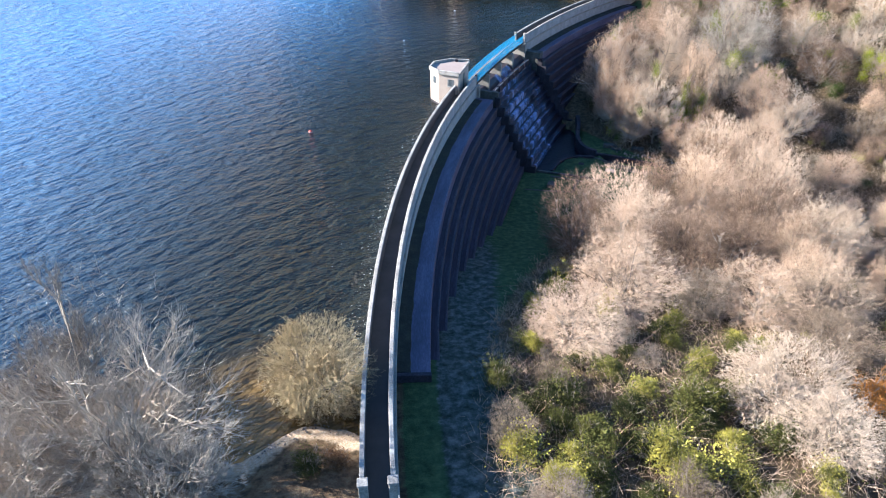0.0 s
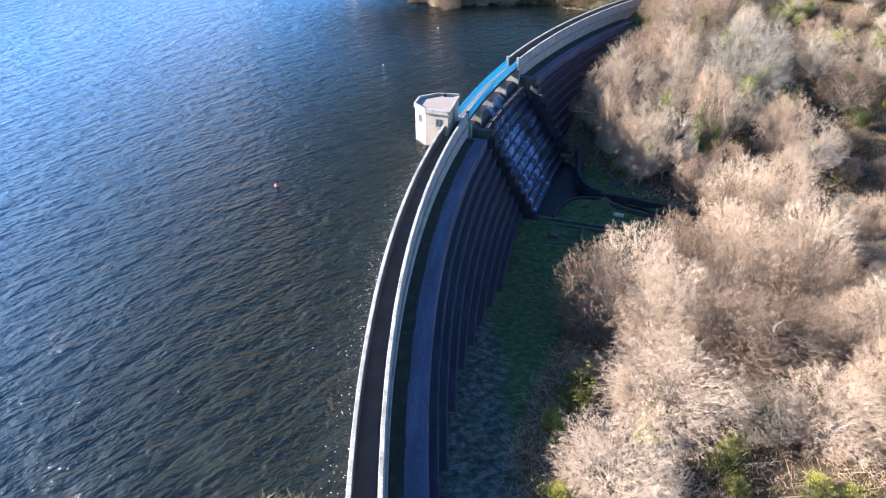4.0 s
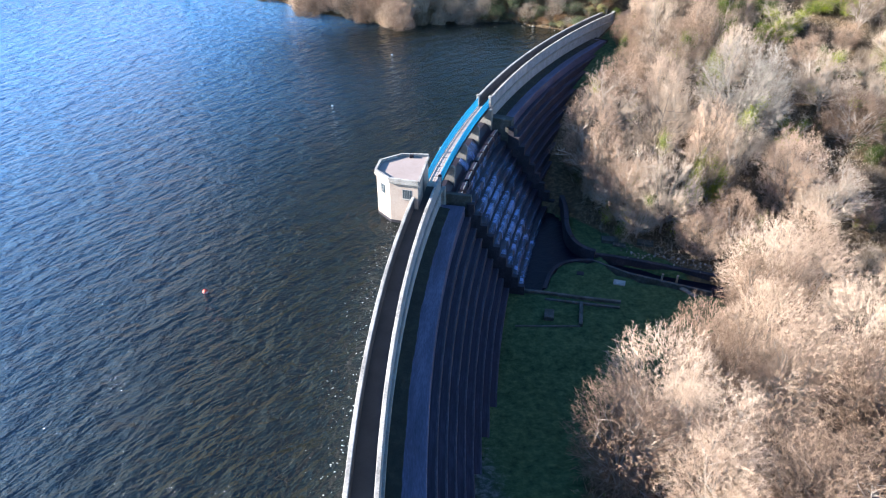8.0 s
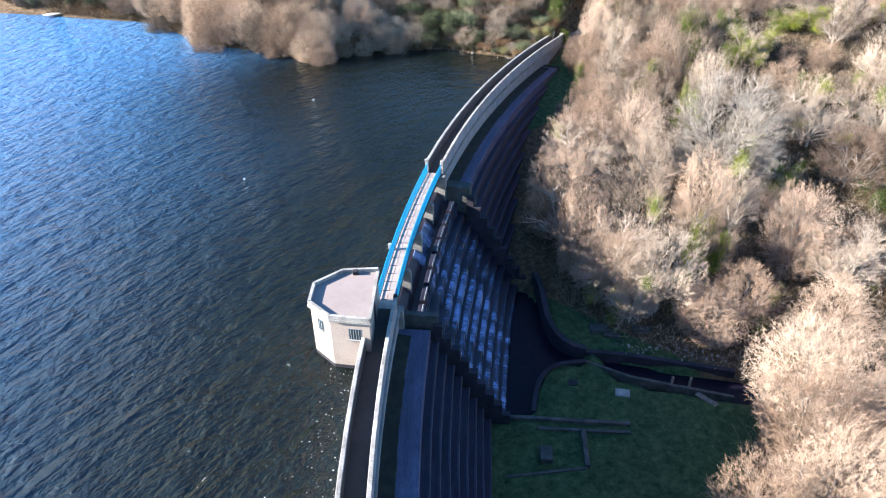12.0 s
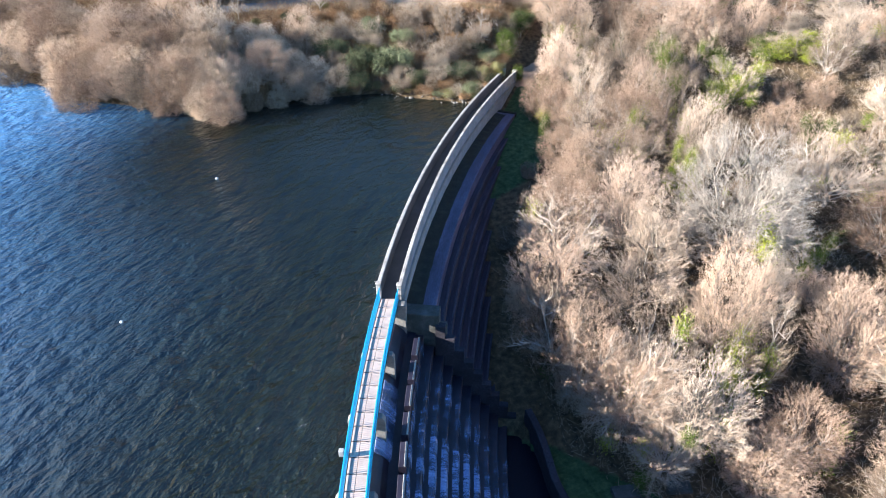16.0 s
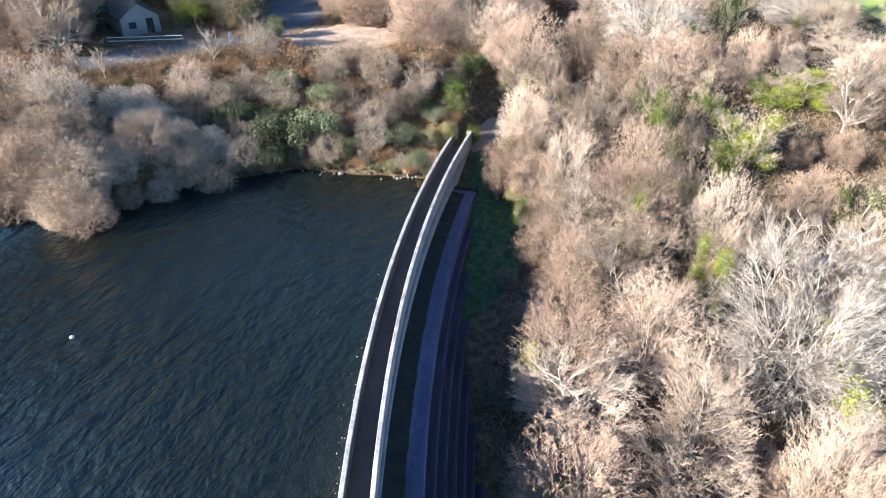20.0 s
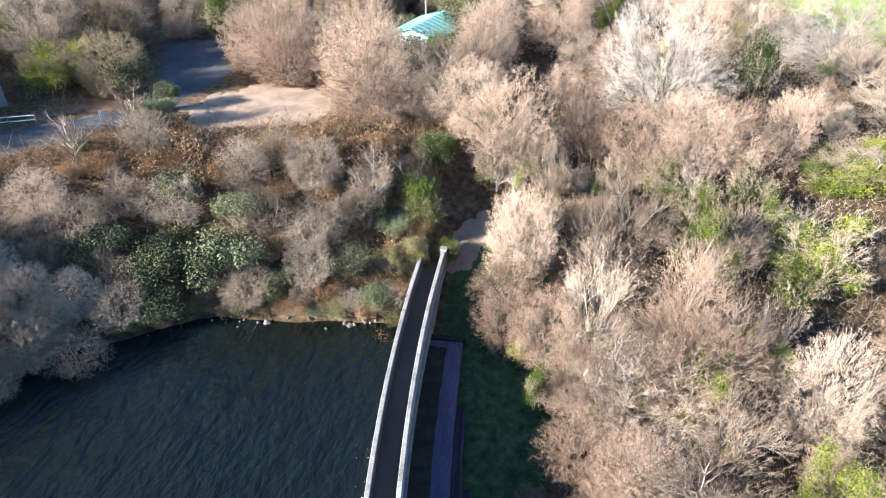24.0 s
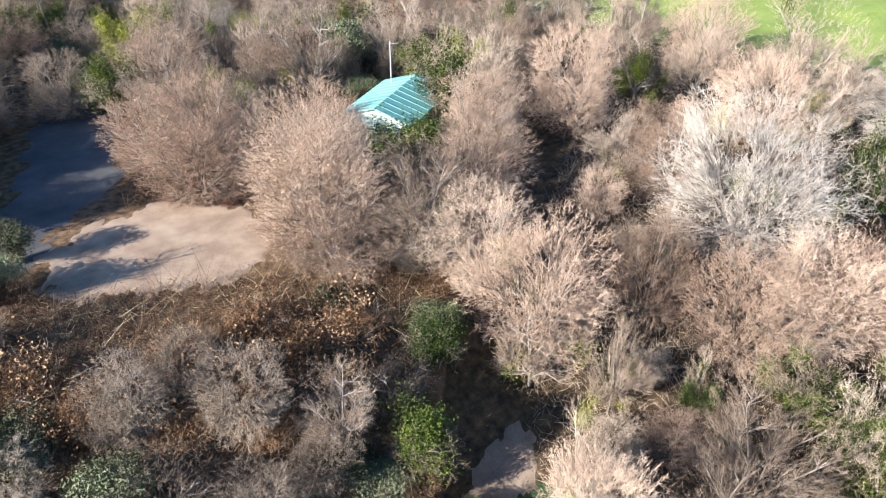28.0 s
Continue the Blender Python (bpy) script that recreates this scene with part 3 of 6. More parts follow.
for o in (-1.66, -0.24):
    part("top_rail", sweep(rect(o - 0.04, o + 0.04, 0.66, 0.74, 0.015), TH_B0, TH_B1), BLUE, bridge)
    part("bottom_rail", sweep(rect(o - 0.03, o + 0.03, -0.32, -0.26), TH_B0, TH_B1), BLUE, bridge)
    for k in range(BAYS + 1):
        th = TH_B0 + (TH_B1 - TH_B0) * k / BAYS
        part("post", box(bmesh.new(), arc(o, th, 0.15), (0.07, 0.07, 1.1), -th, 0.01), BLUE, bridge)
        if k < BAYS:
            for q in range(1, 8):
                t2 = th + (TH_B1 - TH_B0) / BAYS * q / 8
                ob = new("baluster", BALUSTER)
                ob.parent = bridge
                ob.matrix_parent_inverse = bridge.matrix_world.inverted()
                ob.matrix_basis = pose(*arc(o, t2, 0.2), 0, 0, -t2)
for th in (21.7,):
    part("outrigger_box", box(bmesh.new(), arc(-2.0, th, -0.05), (0.3, 0.3, 0.45), -th, 0.03), COOL_CONC, bridge, "small pale box on the water side")

# ---- valve tower ----
FOOT = [(2.05, 83.95), (-0.6, 85.05), (-1.8, 87.0), (-1.25, 89.1), (1.0, 90.25), (3.62, 89.75)]
tower = thing("valve_tower", "pale pink rendered valve tower with flat roof standing in the water", "valve tower", (1.0, 87.3, WATER_Z))


def prism(foot, z0, z1, grow=0.0):
    bm = bmesh.new()
    mid = Vector((sum(p[0] for p in foot) / len(foot), sum(p[1] for p in foot) / len(foot)))
    f2 = [mid + (Vector(p) - mid) * (1 + grow / (Vector(p) - mid).length) for p in foot]
    a = [bm.verts.new((p.x, p.y, z0)) for p in f2]
    b = [bm.verts.new((p.x, p.y, z1)) for p in f2]
    bm.faces.new(a)
    bm.faces.new(b[::-1])
    for i in range(len(a)):
        j = (i + 1) % len(a)
        bm.faces.new((a[i], b[i], b[j], a[j]))
    bmesh.ops.recalc_face_normals(bm, faces=bm.faces)
    return bm


part("wall", prism(FOOT, -12.0, 2.12, -0.1), RENDER_PINK, tower, "pale pink render stained at the waterline")
part("roof_slab", prism(FOOT, 2.12, 2.3, 0.1), COPING, tower)
part("roof_felt", prism(FOOT, 2.3, 2.33, -0.18), ROOF_FELT, tower, "pale pinkish roof felt")


def along(p, q, z0, z1, inn, out, a0=0.0, a1=1.0):
    """A bar along one side of the tower, from inn to out metres off that side."""
    p, q = Vector(p), Vector(q)
    d = (q - p).normalized()
    nrm = Vector((d.y, -d.x))
    mid = Vector((1.0, 87.2))
    if nrm.dot((p + q) / 2 - mid) < 0:
        nrm = -nrm
    s, e = p + (q - p) * a0, p + (q - p) * a1
    bm = bmesh.new()
    quad = [s + nrm * inn, e + nrm * inn, e + nrm * out, s + nrm * out]
    lo = [bm.verts.new((v.x, v.y, z0)) for v in quad]
    hi = [bm.verts.new((v.x, v.y, z1)) for v in quad]
    bm.faces.new(lo)
    bm.faces.new(hi[::-1])
    for i in range(4):
        bm.faces.new((lo[i], hi[i], hi[(i + 1) % 4], lo[(i + 1) % 4]))
    bmesh.ops.recalc_face_normals(bm, faces=bm.faces)
    return bm


for i in range(6):
    part("roof_kerb", along(FOOT[i], FOOT[(i + 1) % 6], 2.3, 2.62 if i != 5 else 2.4, -0.16, 0.06), COPING, tower)

# windows, door and rails of the tower
PANE = material("dark_window_glass", [(0.3, (0.02, 0.03, 0.04)), (0.7, (0.05, 0.08, 0.1))], 0.08, scale=0.5, bump=0.0, spec=0.8)
FRAME = material("grey_window_frame", [(0.3, (0.16, 0.17, 0.18)), (0.7, (0.3, 0.31, 0.32))], 0.6, scale=3, bump=0.1)


def tower_window(p, q, a0, a1, z0, z1, bars):
    part("window_frame", along(p, q, z0 - 0.05, z1 + 0.05, -0.13, -0.065, a0, a1), FRAME, tower)
    w = part("window_pane", along(p, q, z0, z1, -0.1, -0.05, a0 + 0.02, a1 - 0.02), PANE, tower, "dark window pane")
    for k in range(1, bars):
        a = a0 + (a1 - a0) * k / bars
        part("bar", along(p, q, z0, z1, -0.06, -0.035, a - 0.008, a + 0.008), FRAME, w)
    part("sill", along(p, q, z0 - 0.12, z0 - 0.05, -0.12, 0.0, a0 - 0.03, a1 + 0.03), COPING, tower)


tower_window(FOOT[0], FOOT[1], 0.24, 0.56, 0.62, 1.5, 5)
tower_window(FOOT[1], FOOT[2], 0.36, 0.66, 0.62, 1.5, 3)
tower_window(FOOT[3], FOOT[4], 0.36, 0.66, 0.62, 1.5, 3)
part("door", along(FOOT[5], FOOT[0], WALK_Z + 0.02, 1.65, -0.12, -0.06, 0.4, 0.56), DARK_METAL, tower, "dark steel door to the walkway")
part("roof_hatch", box(bmesh.new(), (1.9, 89.75, 2.5), (0.4, 0.35, 0.35), -10, 0.03), STEP_CONC, tower)
part("waterline_stain", prism(FOOT, WATER_Z - 0.3, WATER_Z + 0.3, -0.085), STEP_CONC, tower, "dark algae band at the waterline")


# ---- water running down the spillway ----
def foam_material(name, thick=0.5):
    m = bpy.data.materials.new(name)
    m.use_nodes = True
    nt = m.node_tree
    N, L = nt.nodes, nt.links
    b = N["Principled BSDF"]
    # white foam coloured blue: the spillway's skylit shade is in this base colour
    b.inputs["Base Color"].default_value = (0.3, 0.39, 0.66, 1)
    b.inputs["Roughness"].default_value = 0.35
    uv = N.new("ShaderNodeTexCoord")
    total = None
    for sc, k in (((0.8, 0.22, 1), 0.85), ((6.5, 0.6, 1), 0.4), ((22.0, 6.0, 1), 0.4)):
        mp = N.new("ShaderNodeMapping")
        mp.inputs["Scale"].default_value = sc
        L.new(uv.outputs["UV"], mp.inputs[0])
        n = N.new("ShaderNodeTexNoise")
        n.inputs["Scale"].default_value, n.inputs["Detail"].default_value = 1.0, 3.0
        L.new(mp.outputs[0], n.inputs["Vector"])
        a = N.new("ShaderNodeMath")
        a.operation = "MULTIPLY_ADD"
        a.inputs[1].default_value = k
        L.new(n.outputs[0], a.inputs[0])
        if total:
            L.new(total, a.inputs[2])
        else:
            a.inputs[2].default_value = 0.0
        total = a.outputs[0]
    r = N.new("ShaderNodeMapRange")
    r.inputs[1].default_value, r.inputs[2].default_value = 0.9 - 0.3 * thick, 1.32 - 0.3 * thick
    L.new(total, r.inputs[0])
    tr = N.new("ShaderNodeBsdfTransparent")
    mx = N.new("ShaderNodeMixShader")
    L.new(r.outputs[0], mx.inputs[0])
    L.new(tr.outputs[0], mx.inputs[1])
    L.new(b.outputs[0], mx.inputs[2])
    L.new(mx.outputs[0], N["Material Output"].inputs[0])
    return m


FOAM_FULL, FOAM_MID, FOAM_THIN = foam_material("white_water", 0.85), foam_material("broken_white_water", 0.58), foam_material("thin_white_water", 0.3)
flow = thing("spillway_water", "white water streaming down the dark spillway steps", "water", arc(4, 23, -8), kind="stuff")


def fall(k, th0, th1, mat):
    """The sheet over one spillway step: across the tread and down the riser."""
    z1 = -3.45 - S_RISE * k
    o1 = 0.9 + 0.78 * (k + 1)
    bm = bmesh.new()
    uv = bm.loops.layers.uv.verify()
    n = max(2, int((th1 - th0) / 0.25))
    prof = [(o1 - 0.38, z1 + 0.03), (o1 - 0.16, z1 + 0.05), (o1 + 0.02, z1 + 0.02), (o1 + 0.09, z1 - 0.25), (o1 + 0.12, z1 - S_RISE + 0.05)]
    runs = [0, 0.54, 0.78, 1.06, 1.06 + S_RISE]
    rows = []
    for i in range(n + 1):
        th = th0 + (th1 - th0) * i / n
        w = 0.03 * noise.noise((th * 6, k * 1.7, 0))
        rows.append([bm.verts.new(arc(o + w, th, z)) for o, z in prof])
    for i in range(n):
        for j in range(4):
            f = bm.faces.new((rows[i][j], rows[i + 1][j], rows[i + 1][j + 1], rows[i][j + 1]))
            for lp, (a, c) in zip(f.loops, ((i, j), (i + 1, j), (i + 1, j + 1), (i, j + 1))):
                lp[uv].uv = (radians(th0 + (th1 - th0) * a / n) * 150, runs[c] + k * 1.9)
    return part("water_sheet", bm, mat, flow)


for k in range(STEPS + 1):
    lo, hi = 19.35, 26.6
    a = lo + (0.4 if k < 2 else 0.1)
    b = hi - 0.13 * k
    m1, m2 = a + (b - a) * 0.24, a + (b - a) * 0.7
    fall(k, a, m1, FOAM_THIN if k < 4 else FOAM_MID)
    fall(k, m1 + 0.01, m2, FOAM_FULL if 1 < k < 8 else FOAM_MID)
    fall(k, m2 + 0.01, b, FOAM_THIN)
bm = sweep([(-0.45, SILL + 0.03), (0.12, -2.85), (0.5, -3.42), (0.55, -3.42), (0.17, -2.82), (-0.4, SILL + 0.06)], 22.4, 24.7, 0.3)
part("weir_fall", bm, FOAM_MID, flow, "white water falling over the weir bay")

# ---- pool, stream and things on the lawn ----
POOL = water_material("dark_pool_water", (0.007, 0.006, 0.013), bump=0.1, rough_=0.3, scale=2.5)
POOL.node_tree.nodes["Principled BSDF"].inputs["IOR"].default_value = 1.2
bm = bmesh.new()
f = bm.faces.new([bm.verts.new((x, y, -13.55)) for x, y in BASIN])
if f.normal.z < 0:
    f.normal_flip()
bm.normal_update()
if bm.faces[:][0].normal.z < 0:
    bmesh.ops.reverse_faces(bm, faces=bm.faces)
pool = part("pool_water", bm, POOL, None)
tagged(pool, "dark still water of the stilling pool below the spillway", "water", kind="structure")


def ribbon(line, half, z, lift=0.0, follow=False):
    """A flat strip along a line; with follow it lies on the ground."""
    bm = bmesh.new()
    pts = []
    for (ax, ay), (bx, by) in zip(line[:-1], line[1:]):
        n = max(1, int(math.hypot(bx - ax, by - ay) / 0.8))
        pts += [(ax + (bx - ax) * i / n, ay + (by - ay) * i / n) for i in range(n)]
    pts.append(line[-1])
    L_, R_ = [], []
    for i, (x, y) in enumerate(pts):
        a, b = pts[max(0, i - 1)], pts[min(len(pts) - 1, i + 1)]
        d = Vector((b[0] - a[0], b[1] - a[1])).normalized()
        h = half * (1 + 0.12 * math.sin(i * 1.7)) if follow else half
        for s, out in ((1, L_), (-1, R_)):
            px, py = x - s * d.y * h, y + s * d.x * h
            out.append(bm.verts.new((px, py, (ground_z(px, py) if follow else z) + lift)))
    for i in range(len(pts) - 1):
        bm.faces.new((L_[i], R_[i], R_[i + 1], L_[i + 1]))
    bmesh.ops.recalc_face_normals(bm, faces=bm.faces)
    if sum(f.normal.z for f in bm.faces) < 0:
        bmesh.ops.reverse_faces(bm, faces=bm.faces)
    return bm


stream = part("stream_water", ribbon(BED_LINE[2:], 1.7, -13.75), POOL, None)
tagged(stream, "dark narrow stream running away from the pool", "water", kind="structure")


def low_wall(line, wide, z0, z1, mat, name="low_wall", label="", cat="wall", rise=0.0):
    """A low wall along a line, its top edges worn."""
    root = thing(name, label, cat, (*line[0], z0))
    bm = bmesh.new()
    n = len(line)
    rows = []
    for i, (x, y) in enumerate(line):
        a, b = line[max(0, i - 1)], line[min(n - 1, i + 1)]
        d = Vector((b[0] - a[0], b[1] - a[1])).normalized()
        nx, ny = -d.y * wide / 2, d.x * wide / 2
        zt = z1 + rise * i / max(1, n - 1)
        rows.append([bm.verts.new(p) for p in ((x + nx, y + ny, z0), (x + nx, y + ny, zt - 0.05), (x + nx * 0.8, y + ny * 0.8, zt), (x - nx * 0.8, y - ny * 0.8, zt), (x - nx, y - ny, zt - 0.05), (x - nx, y - ny, z0))])
    for r0, r1 in zip(rows[:-1], rows[1:]):
        for j in range(6):
            bm.faces.new((r0[j], r1[j], r1[(j + 1) % 6], r0[(j + 1) % 6]))
    bm.faces.new(rows[0])
    bm.faces.new(rows[-1][::-1])
    bmesh.ops.recalc_face_normals(bm, faces=bm.faces)
    part("body", bm, mat, root)
    return root


def bend(line, n=4):
    """The same line with its corners rounded."""
    out = [line[0]]
    for a, b, c in zip(line[:-2], line[1:-1], line[2:]):
        p = ((a[0] + b[0]) / 2, (a[1] + b[1]) / 2)
        q = ((b[0] + c[0]) / 2, (b[1] + c[1]) / 2)
        for i in range(n + 1):
            t = i / n
            out.append(((1 - t) ** 2 * p[0] + 2 * t * (1 - t) * b[0] + t * t * q[0], (1 - t) ** 2 * p[1] + 2 * t * (1 - t) * b[1] + t * t * q[1]))
    return out + [line[-1]]


low_wall(bend(BASIN[1:6]), 0.45, -14.8, -12.62, STEP_CONC, "pool_wall", "curved dark concrete wall round the pool's grassy side")
low_wall(bend([(23.6, 92.4), (21.8, 93.6), (21.2, 96.6), (22.4, 101.0), (22.6, 104.0)]), 0.6, -14.8, -12.2, STEP_CONC, "pool_wall", "curved dark concrete wall at the far side of the pool", rise=1.2)
low_wall([(23.0, 91.2), (26.2, 88.2), (29.4, 86.3), (34.0, 83.6)], 0.3, -14.8, -12.7, OLD_CONC, "stream_edging", "thin concrete edging between lawn and stream")
low_wall([(23.6, 92.4), (27.2, 91.0), (31.0, 89.0), (36.0, 86.4)], 0.5, -14.8, -12.6, STEP_CONC, "stream_wall", "rough stone retaining wall along the stream")
low_wall([(13.0, 86.5), (16.0, 85.5), (19.4, 84.3), (23.4, 83.0)], 0.35, -13.6, -12.5, OLD_CONC, "drain_wall", "low concrete wall along a lawn drain")
low_wall([(15.5, 84.6), (19.2, 83.4), (23.0, 82.2)], 0.3, -13.6, -12.62, OLD_CONC, "drain_kerb", "rubble kerb along a lawn drain")
low_wall([(19.2, 83.4), (18.6, 81.6), (18.0, 79.8)], 0.4, -13.6, -12.45, OLD_CONC, "chamber_wall", "low pale concrete wall across the lawn")
low_wall([(11.4, 80.6), (14.6, 80.2), (18.0, 79.8)], 0.25, -13.6, -12.7, OLD_CONC, "chamber_kerb", "grass-grown kerb at a sunken plot")
part("drain_floor", ribbon([(13.4, 85.9), (16.4, 84.9), (22.6, 82.9)], 0.45, -12.86), STEP_CONC, None)
tagged(bpy.data.objects["drain_floor"], "wet dark drain between low walls", "drain", kind="structure")


def slab(x, y, sx, sy, h, rz, mat, name, label, cat, z=None):
    root = thing(name, label, cat, (x, y, 0))
    zz = ground_z(x, y) if z is None else z
    part("body", box(bmesh.new(), (x, y, zz + h / 2 - 0.06), (sx, sy, h), rz, 0.03), mat, root)
    return root


slab(24.5, 86.5, 1.3, 0.9, 0.2, -25, COPING, "inspection_cover", "pale concrete inspection cover in the lawn", "cover")
slab(20.7, 88.8, 0.8, 0.7, 0.14, -20, STEP_CONC, "drain_grate", "dark square drain grate in the lawn", "grate")
slab(15.2, 81.7, 1.0, 1.4, 0.55, -18, OLD_CONC, "valve_chamber", "grey concrete valve chamber in a sunken plot", "chamber")
slab(26.3, 95.0, 2.0, 1.1, 0.5, -14, OLD_CONC, "concrete_slab", "pale concrete slab on the dark bank", "slab")
slab(27.1, 93.9, 1.5, 0.7, 0.35, -22, OLD_CONC, "concrete_slab", "small concrete slab below the larger one", "slab")
slab(30.4, 93.9, 1.9, 1.0, 0.4, -20, OLD_CONC, "concrete_slab", "weathered concrete slab on the dark bank", "slab")
slab(31.4, 83.9, 0.6, 2.0, 0.12, 28, STONE, "stone_path", "short worn stone path to the stream posts", "path")
POST_WOOD = material("weathered_wood", [(0.3, (0.12, 0.09, 0.07)), (0.7, (0.32, 0.26, 0.21))], 0.85, scale=3, bump=0.4)
for x, y in ((29.4, 86.45), (30.95, 85.95)):
    root = thing("wooden_post", "short weathered wooden post beside the stream", "post", (x, y, -13), group="posts by the stream")
    part("shaft", box(bmesh.new(), (x, y, -12.75), (0.2, 0.2, 1.6), 20, 0.03), POST_WOOD, root)
    part("cap", box(bmesh.new(), (x, y, -11.93), (0.23, 0.23, 0.05), 20, 0.015), POST_WOOD, root)


def stone_mesh(seed):
    r = np.random.default_rng(seed)
    bm = bmesh.new()
    bmesh.ops.create_icosphere(bm, subdivisions=1, radius=0.5)
    for v in bm.verts:
        v.co *= r.uniform(0.75, 1.1)
    me = bpy.data.meshes.new("stone")
    bm.to_mesh(me)
    bm.free()
    me.materials.append(STONE)
    return me


STONES = [stone_mesh(k) for k in range(6)]
srng = np.random.default_rng(9)


def stones(root, spots, size):
    for x, y, z in spots:
        ob = new("stone", STONES[srng.integers(0, 6)])
        s = size * srng.uniform(0.5, 1.3)
        ob.parent = root
        ob.matrix_parent_inverse = root.matrix_world.inverted()
        ob.matrix_basis = pose(x, y, z, srng.uniform(0, 90), srng.uniform(0, 90), srng.uniform(0, 360)) @ Matrix.Diagonal((s, s * 0.8, s * 0.6, 1))


rubble = thing("stream_rubble", "scattered pale rubble stones along the stream bank", "stones", (29, 91, -13))
stones(rubble, [(27.0 + u * 9 + srng.normal() * 0.3, 92.2 - u * 4.6 + srng.normal() * 0.5, -12.55 + srng.uniform(0, 0.25)) for u in np.linspace(0, 1, 70)], 0.32)
beach = thing("shore_stones", "pale stones along the reservoir's edge", "stones", (-8, 28, -2))
for u in np.linspace(0, 1, 90):
    x = -14.0 + 8.6 * u
    y = float(np.interp(x, NEAR_X, NEAR_Y)) + srng.normal() * 0.3
    stones(beach, [(x, y, ground_z(x, y))], 0.2)
far_beach = thing("far_shore_stones", "pale stones at the foot of the overgrown bank", "stones", (30, 152, -2))
for u in np.sort(srng.uniform(0, 1, 46)) ** 0.7:
    x = 21.0 + 17.0 * u
    y = float(np.interp(x, FAR_X, FAR_Y)) + srng.normal() * 0.45
    stones(far_beach, [(x, y, max(ground_z(x, y), WATER_Z))], (0.22 if x < 29 else 0.5) * srng.uniform(0.5, 1.5))

# ---- buoys and landing stage on the water ----
RED = material("faded_red_plastic", [(0.3, (0.5, 0.05, 0.03)), (0.7, (0.62, 0.1, 0.06))], 0.45, scale=3, bump=0.1)
WHITE = material("white_paint", [(0.3, (0.62, 0.62, 0.6)), (0.7, (0.8, 0.8, 0.78))], 0.5, scale=2, bump=0.1)


def buoy(x, y, r, mat, label, group):
    root = thing("buoy", label, "buoy", (x, y, WATER_Z), group=group)
    bm = bmesh.new()
    bmesh.ops.create_uvsphere(bm, u_segments=16, v_segments=10, radius=r, matrix=pose(x, y, WATER_Z + r * 0.4) @ Matrix.Diagonal((1, 1, 0.9, 1)))
    part("float", bm, mat, root)
    bm = bmesh.new()
    bmesh.ops.create_cone(bm, cap_ends=True, segments=16, radius1=r * 1.03, radius2=r * 1.03, depth=r * 0.2, matrix=pose(x, y, WATER_Z + r * 0.42))
    part("band", bm, WHITE, root, "pale band")
    part("eye", rod(bmesh.new(), (x, y, WATER_Z + r * 1.2), (x, y, WATER_Z + r * 1.55), r * 0.18), DARK_METAL, root)


# tiny flat white flecks scattered on the water beside the dam
flecks = thing("foam_flecks", "small white flecks on the water along the dam", "foam", kind="stuff")
bm = bmesh.new()
for _ in range(520):
    th = srng.uniform(-3, 17.5) if srng.random() < 0.8 else srng.uniform(28, 40)
    p = arc(-2.0 - abs(srng.normal()) * (1.3 if th < 18 else 0.6), th, WATER_Z + 0.02)
    r = srng.uniform(0.012, 0.04)
    bmesh.ops.create_icosphere(bm, subdivisions=1, radius=1.0, matrix=Matrix.Translation(p) @ Matrix.Diagonal((r * srng.uniform(0.7, 2.0), r, 0.02, 1)))
part("fleck_scatter", bm, WHITE, flecks, kind="stuff")
buoy(-16.4, 75.6, 0.24, RED, "round red buoy with a pale band floating alone", "buoys")
buoy(2.4, 138.7, 0.16, WHITE, "small white buoy floating alone", "buoys")
buoy(-6.9, 116.7, 0.13, WHITE, "small white buoy floating alone", "buoys")
stage = thing("landing_stage", "small pale wooden landing stage at the far shore", "jetty", (-43.5, 198, WATER_Z))
for k in range(6):
    part("board", box(bmesh.new(), (-45.0 + k * 0.55, 197.6 + k * 0.25, WATER_Z + 0.45), (0.5, 1.8, 0.07), 24, 0.01), WHITE, stage)
for k in (0, 5):
    part("pile", rod(bmesh.new(), (-45.0 + k * 0.55, 197.0 + k * 0.25, WATER_Z - 2), (-45.0 + k * 0.55, 197.0 + k * 0.25, WATER_Z + 0.45), 0.1), POST_WOOD, stage)

# ---- tracks, clearing, shed and house beyond the far bank ----
def sheet(outline, mat, name, label, cat, lift=0.03, step=0.6):
    """A patch of made ground that lies on the terrain, with a ragged outline."""
    xs = [p[0] for p in outline]
    ys = [p[1] for p in outline]
    gx, gy = np.arange(min(xs) - 1, max(xs) + 1, step), np.arange(min(ys) - 1, max(ys) + 1, step)
    X, Y = np.meshgrid(gx, gy, indexing="ij")
    D = inside(X, Y, outline) + 0.8 * rough(X, Y, 1.2, 2.0) + 0.5 * rough(X, Y, 3.3, 5.0)
    Z = terrain(X, Y) + lift
    bm = bmesh.new()
    vs = {}
    for i in range(len(gx)):
        for j in range(len(gy)):
            if D[i, j] > -step:
                vs[i, j] = bm.verts.new((X[i, j], Y[i, j], Z[i, j] - max(0.0, 0.1 - 0.3 * D[i, j]) * (D[i, j] < 0.33)))
    for i in range(len(gx) - 1):
        for j in range(len(gy) - 1):
            q = [(i, j), (i + 1, j), (i + 1, j + 1), (i, j + 1)]
            if all(k in vs for k in q):
                bm.faces.new([vs[k] for k in q])
    ob = part(name, bm, mat, None)
    ob.data.shade_smooth()
    return tagged(ob, label, cat, kind="structure")


sheet([(33.0, 175.5), (38, 171.8), (43.5, 169.8), (47.5, 172.5), (47.5, 178.5), (44.5, 183.5), (38.5, 183.5), (33.5, 181)], GRAVEL, "gravel_clearing", "pale sunlit gravel clearing", "clearing", 0.05, 0.3)
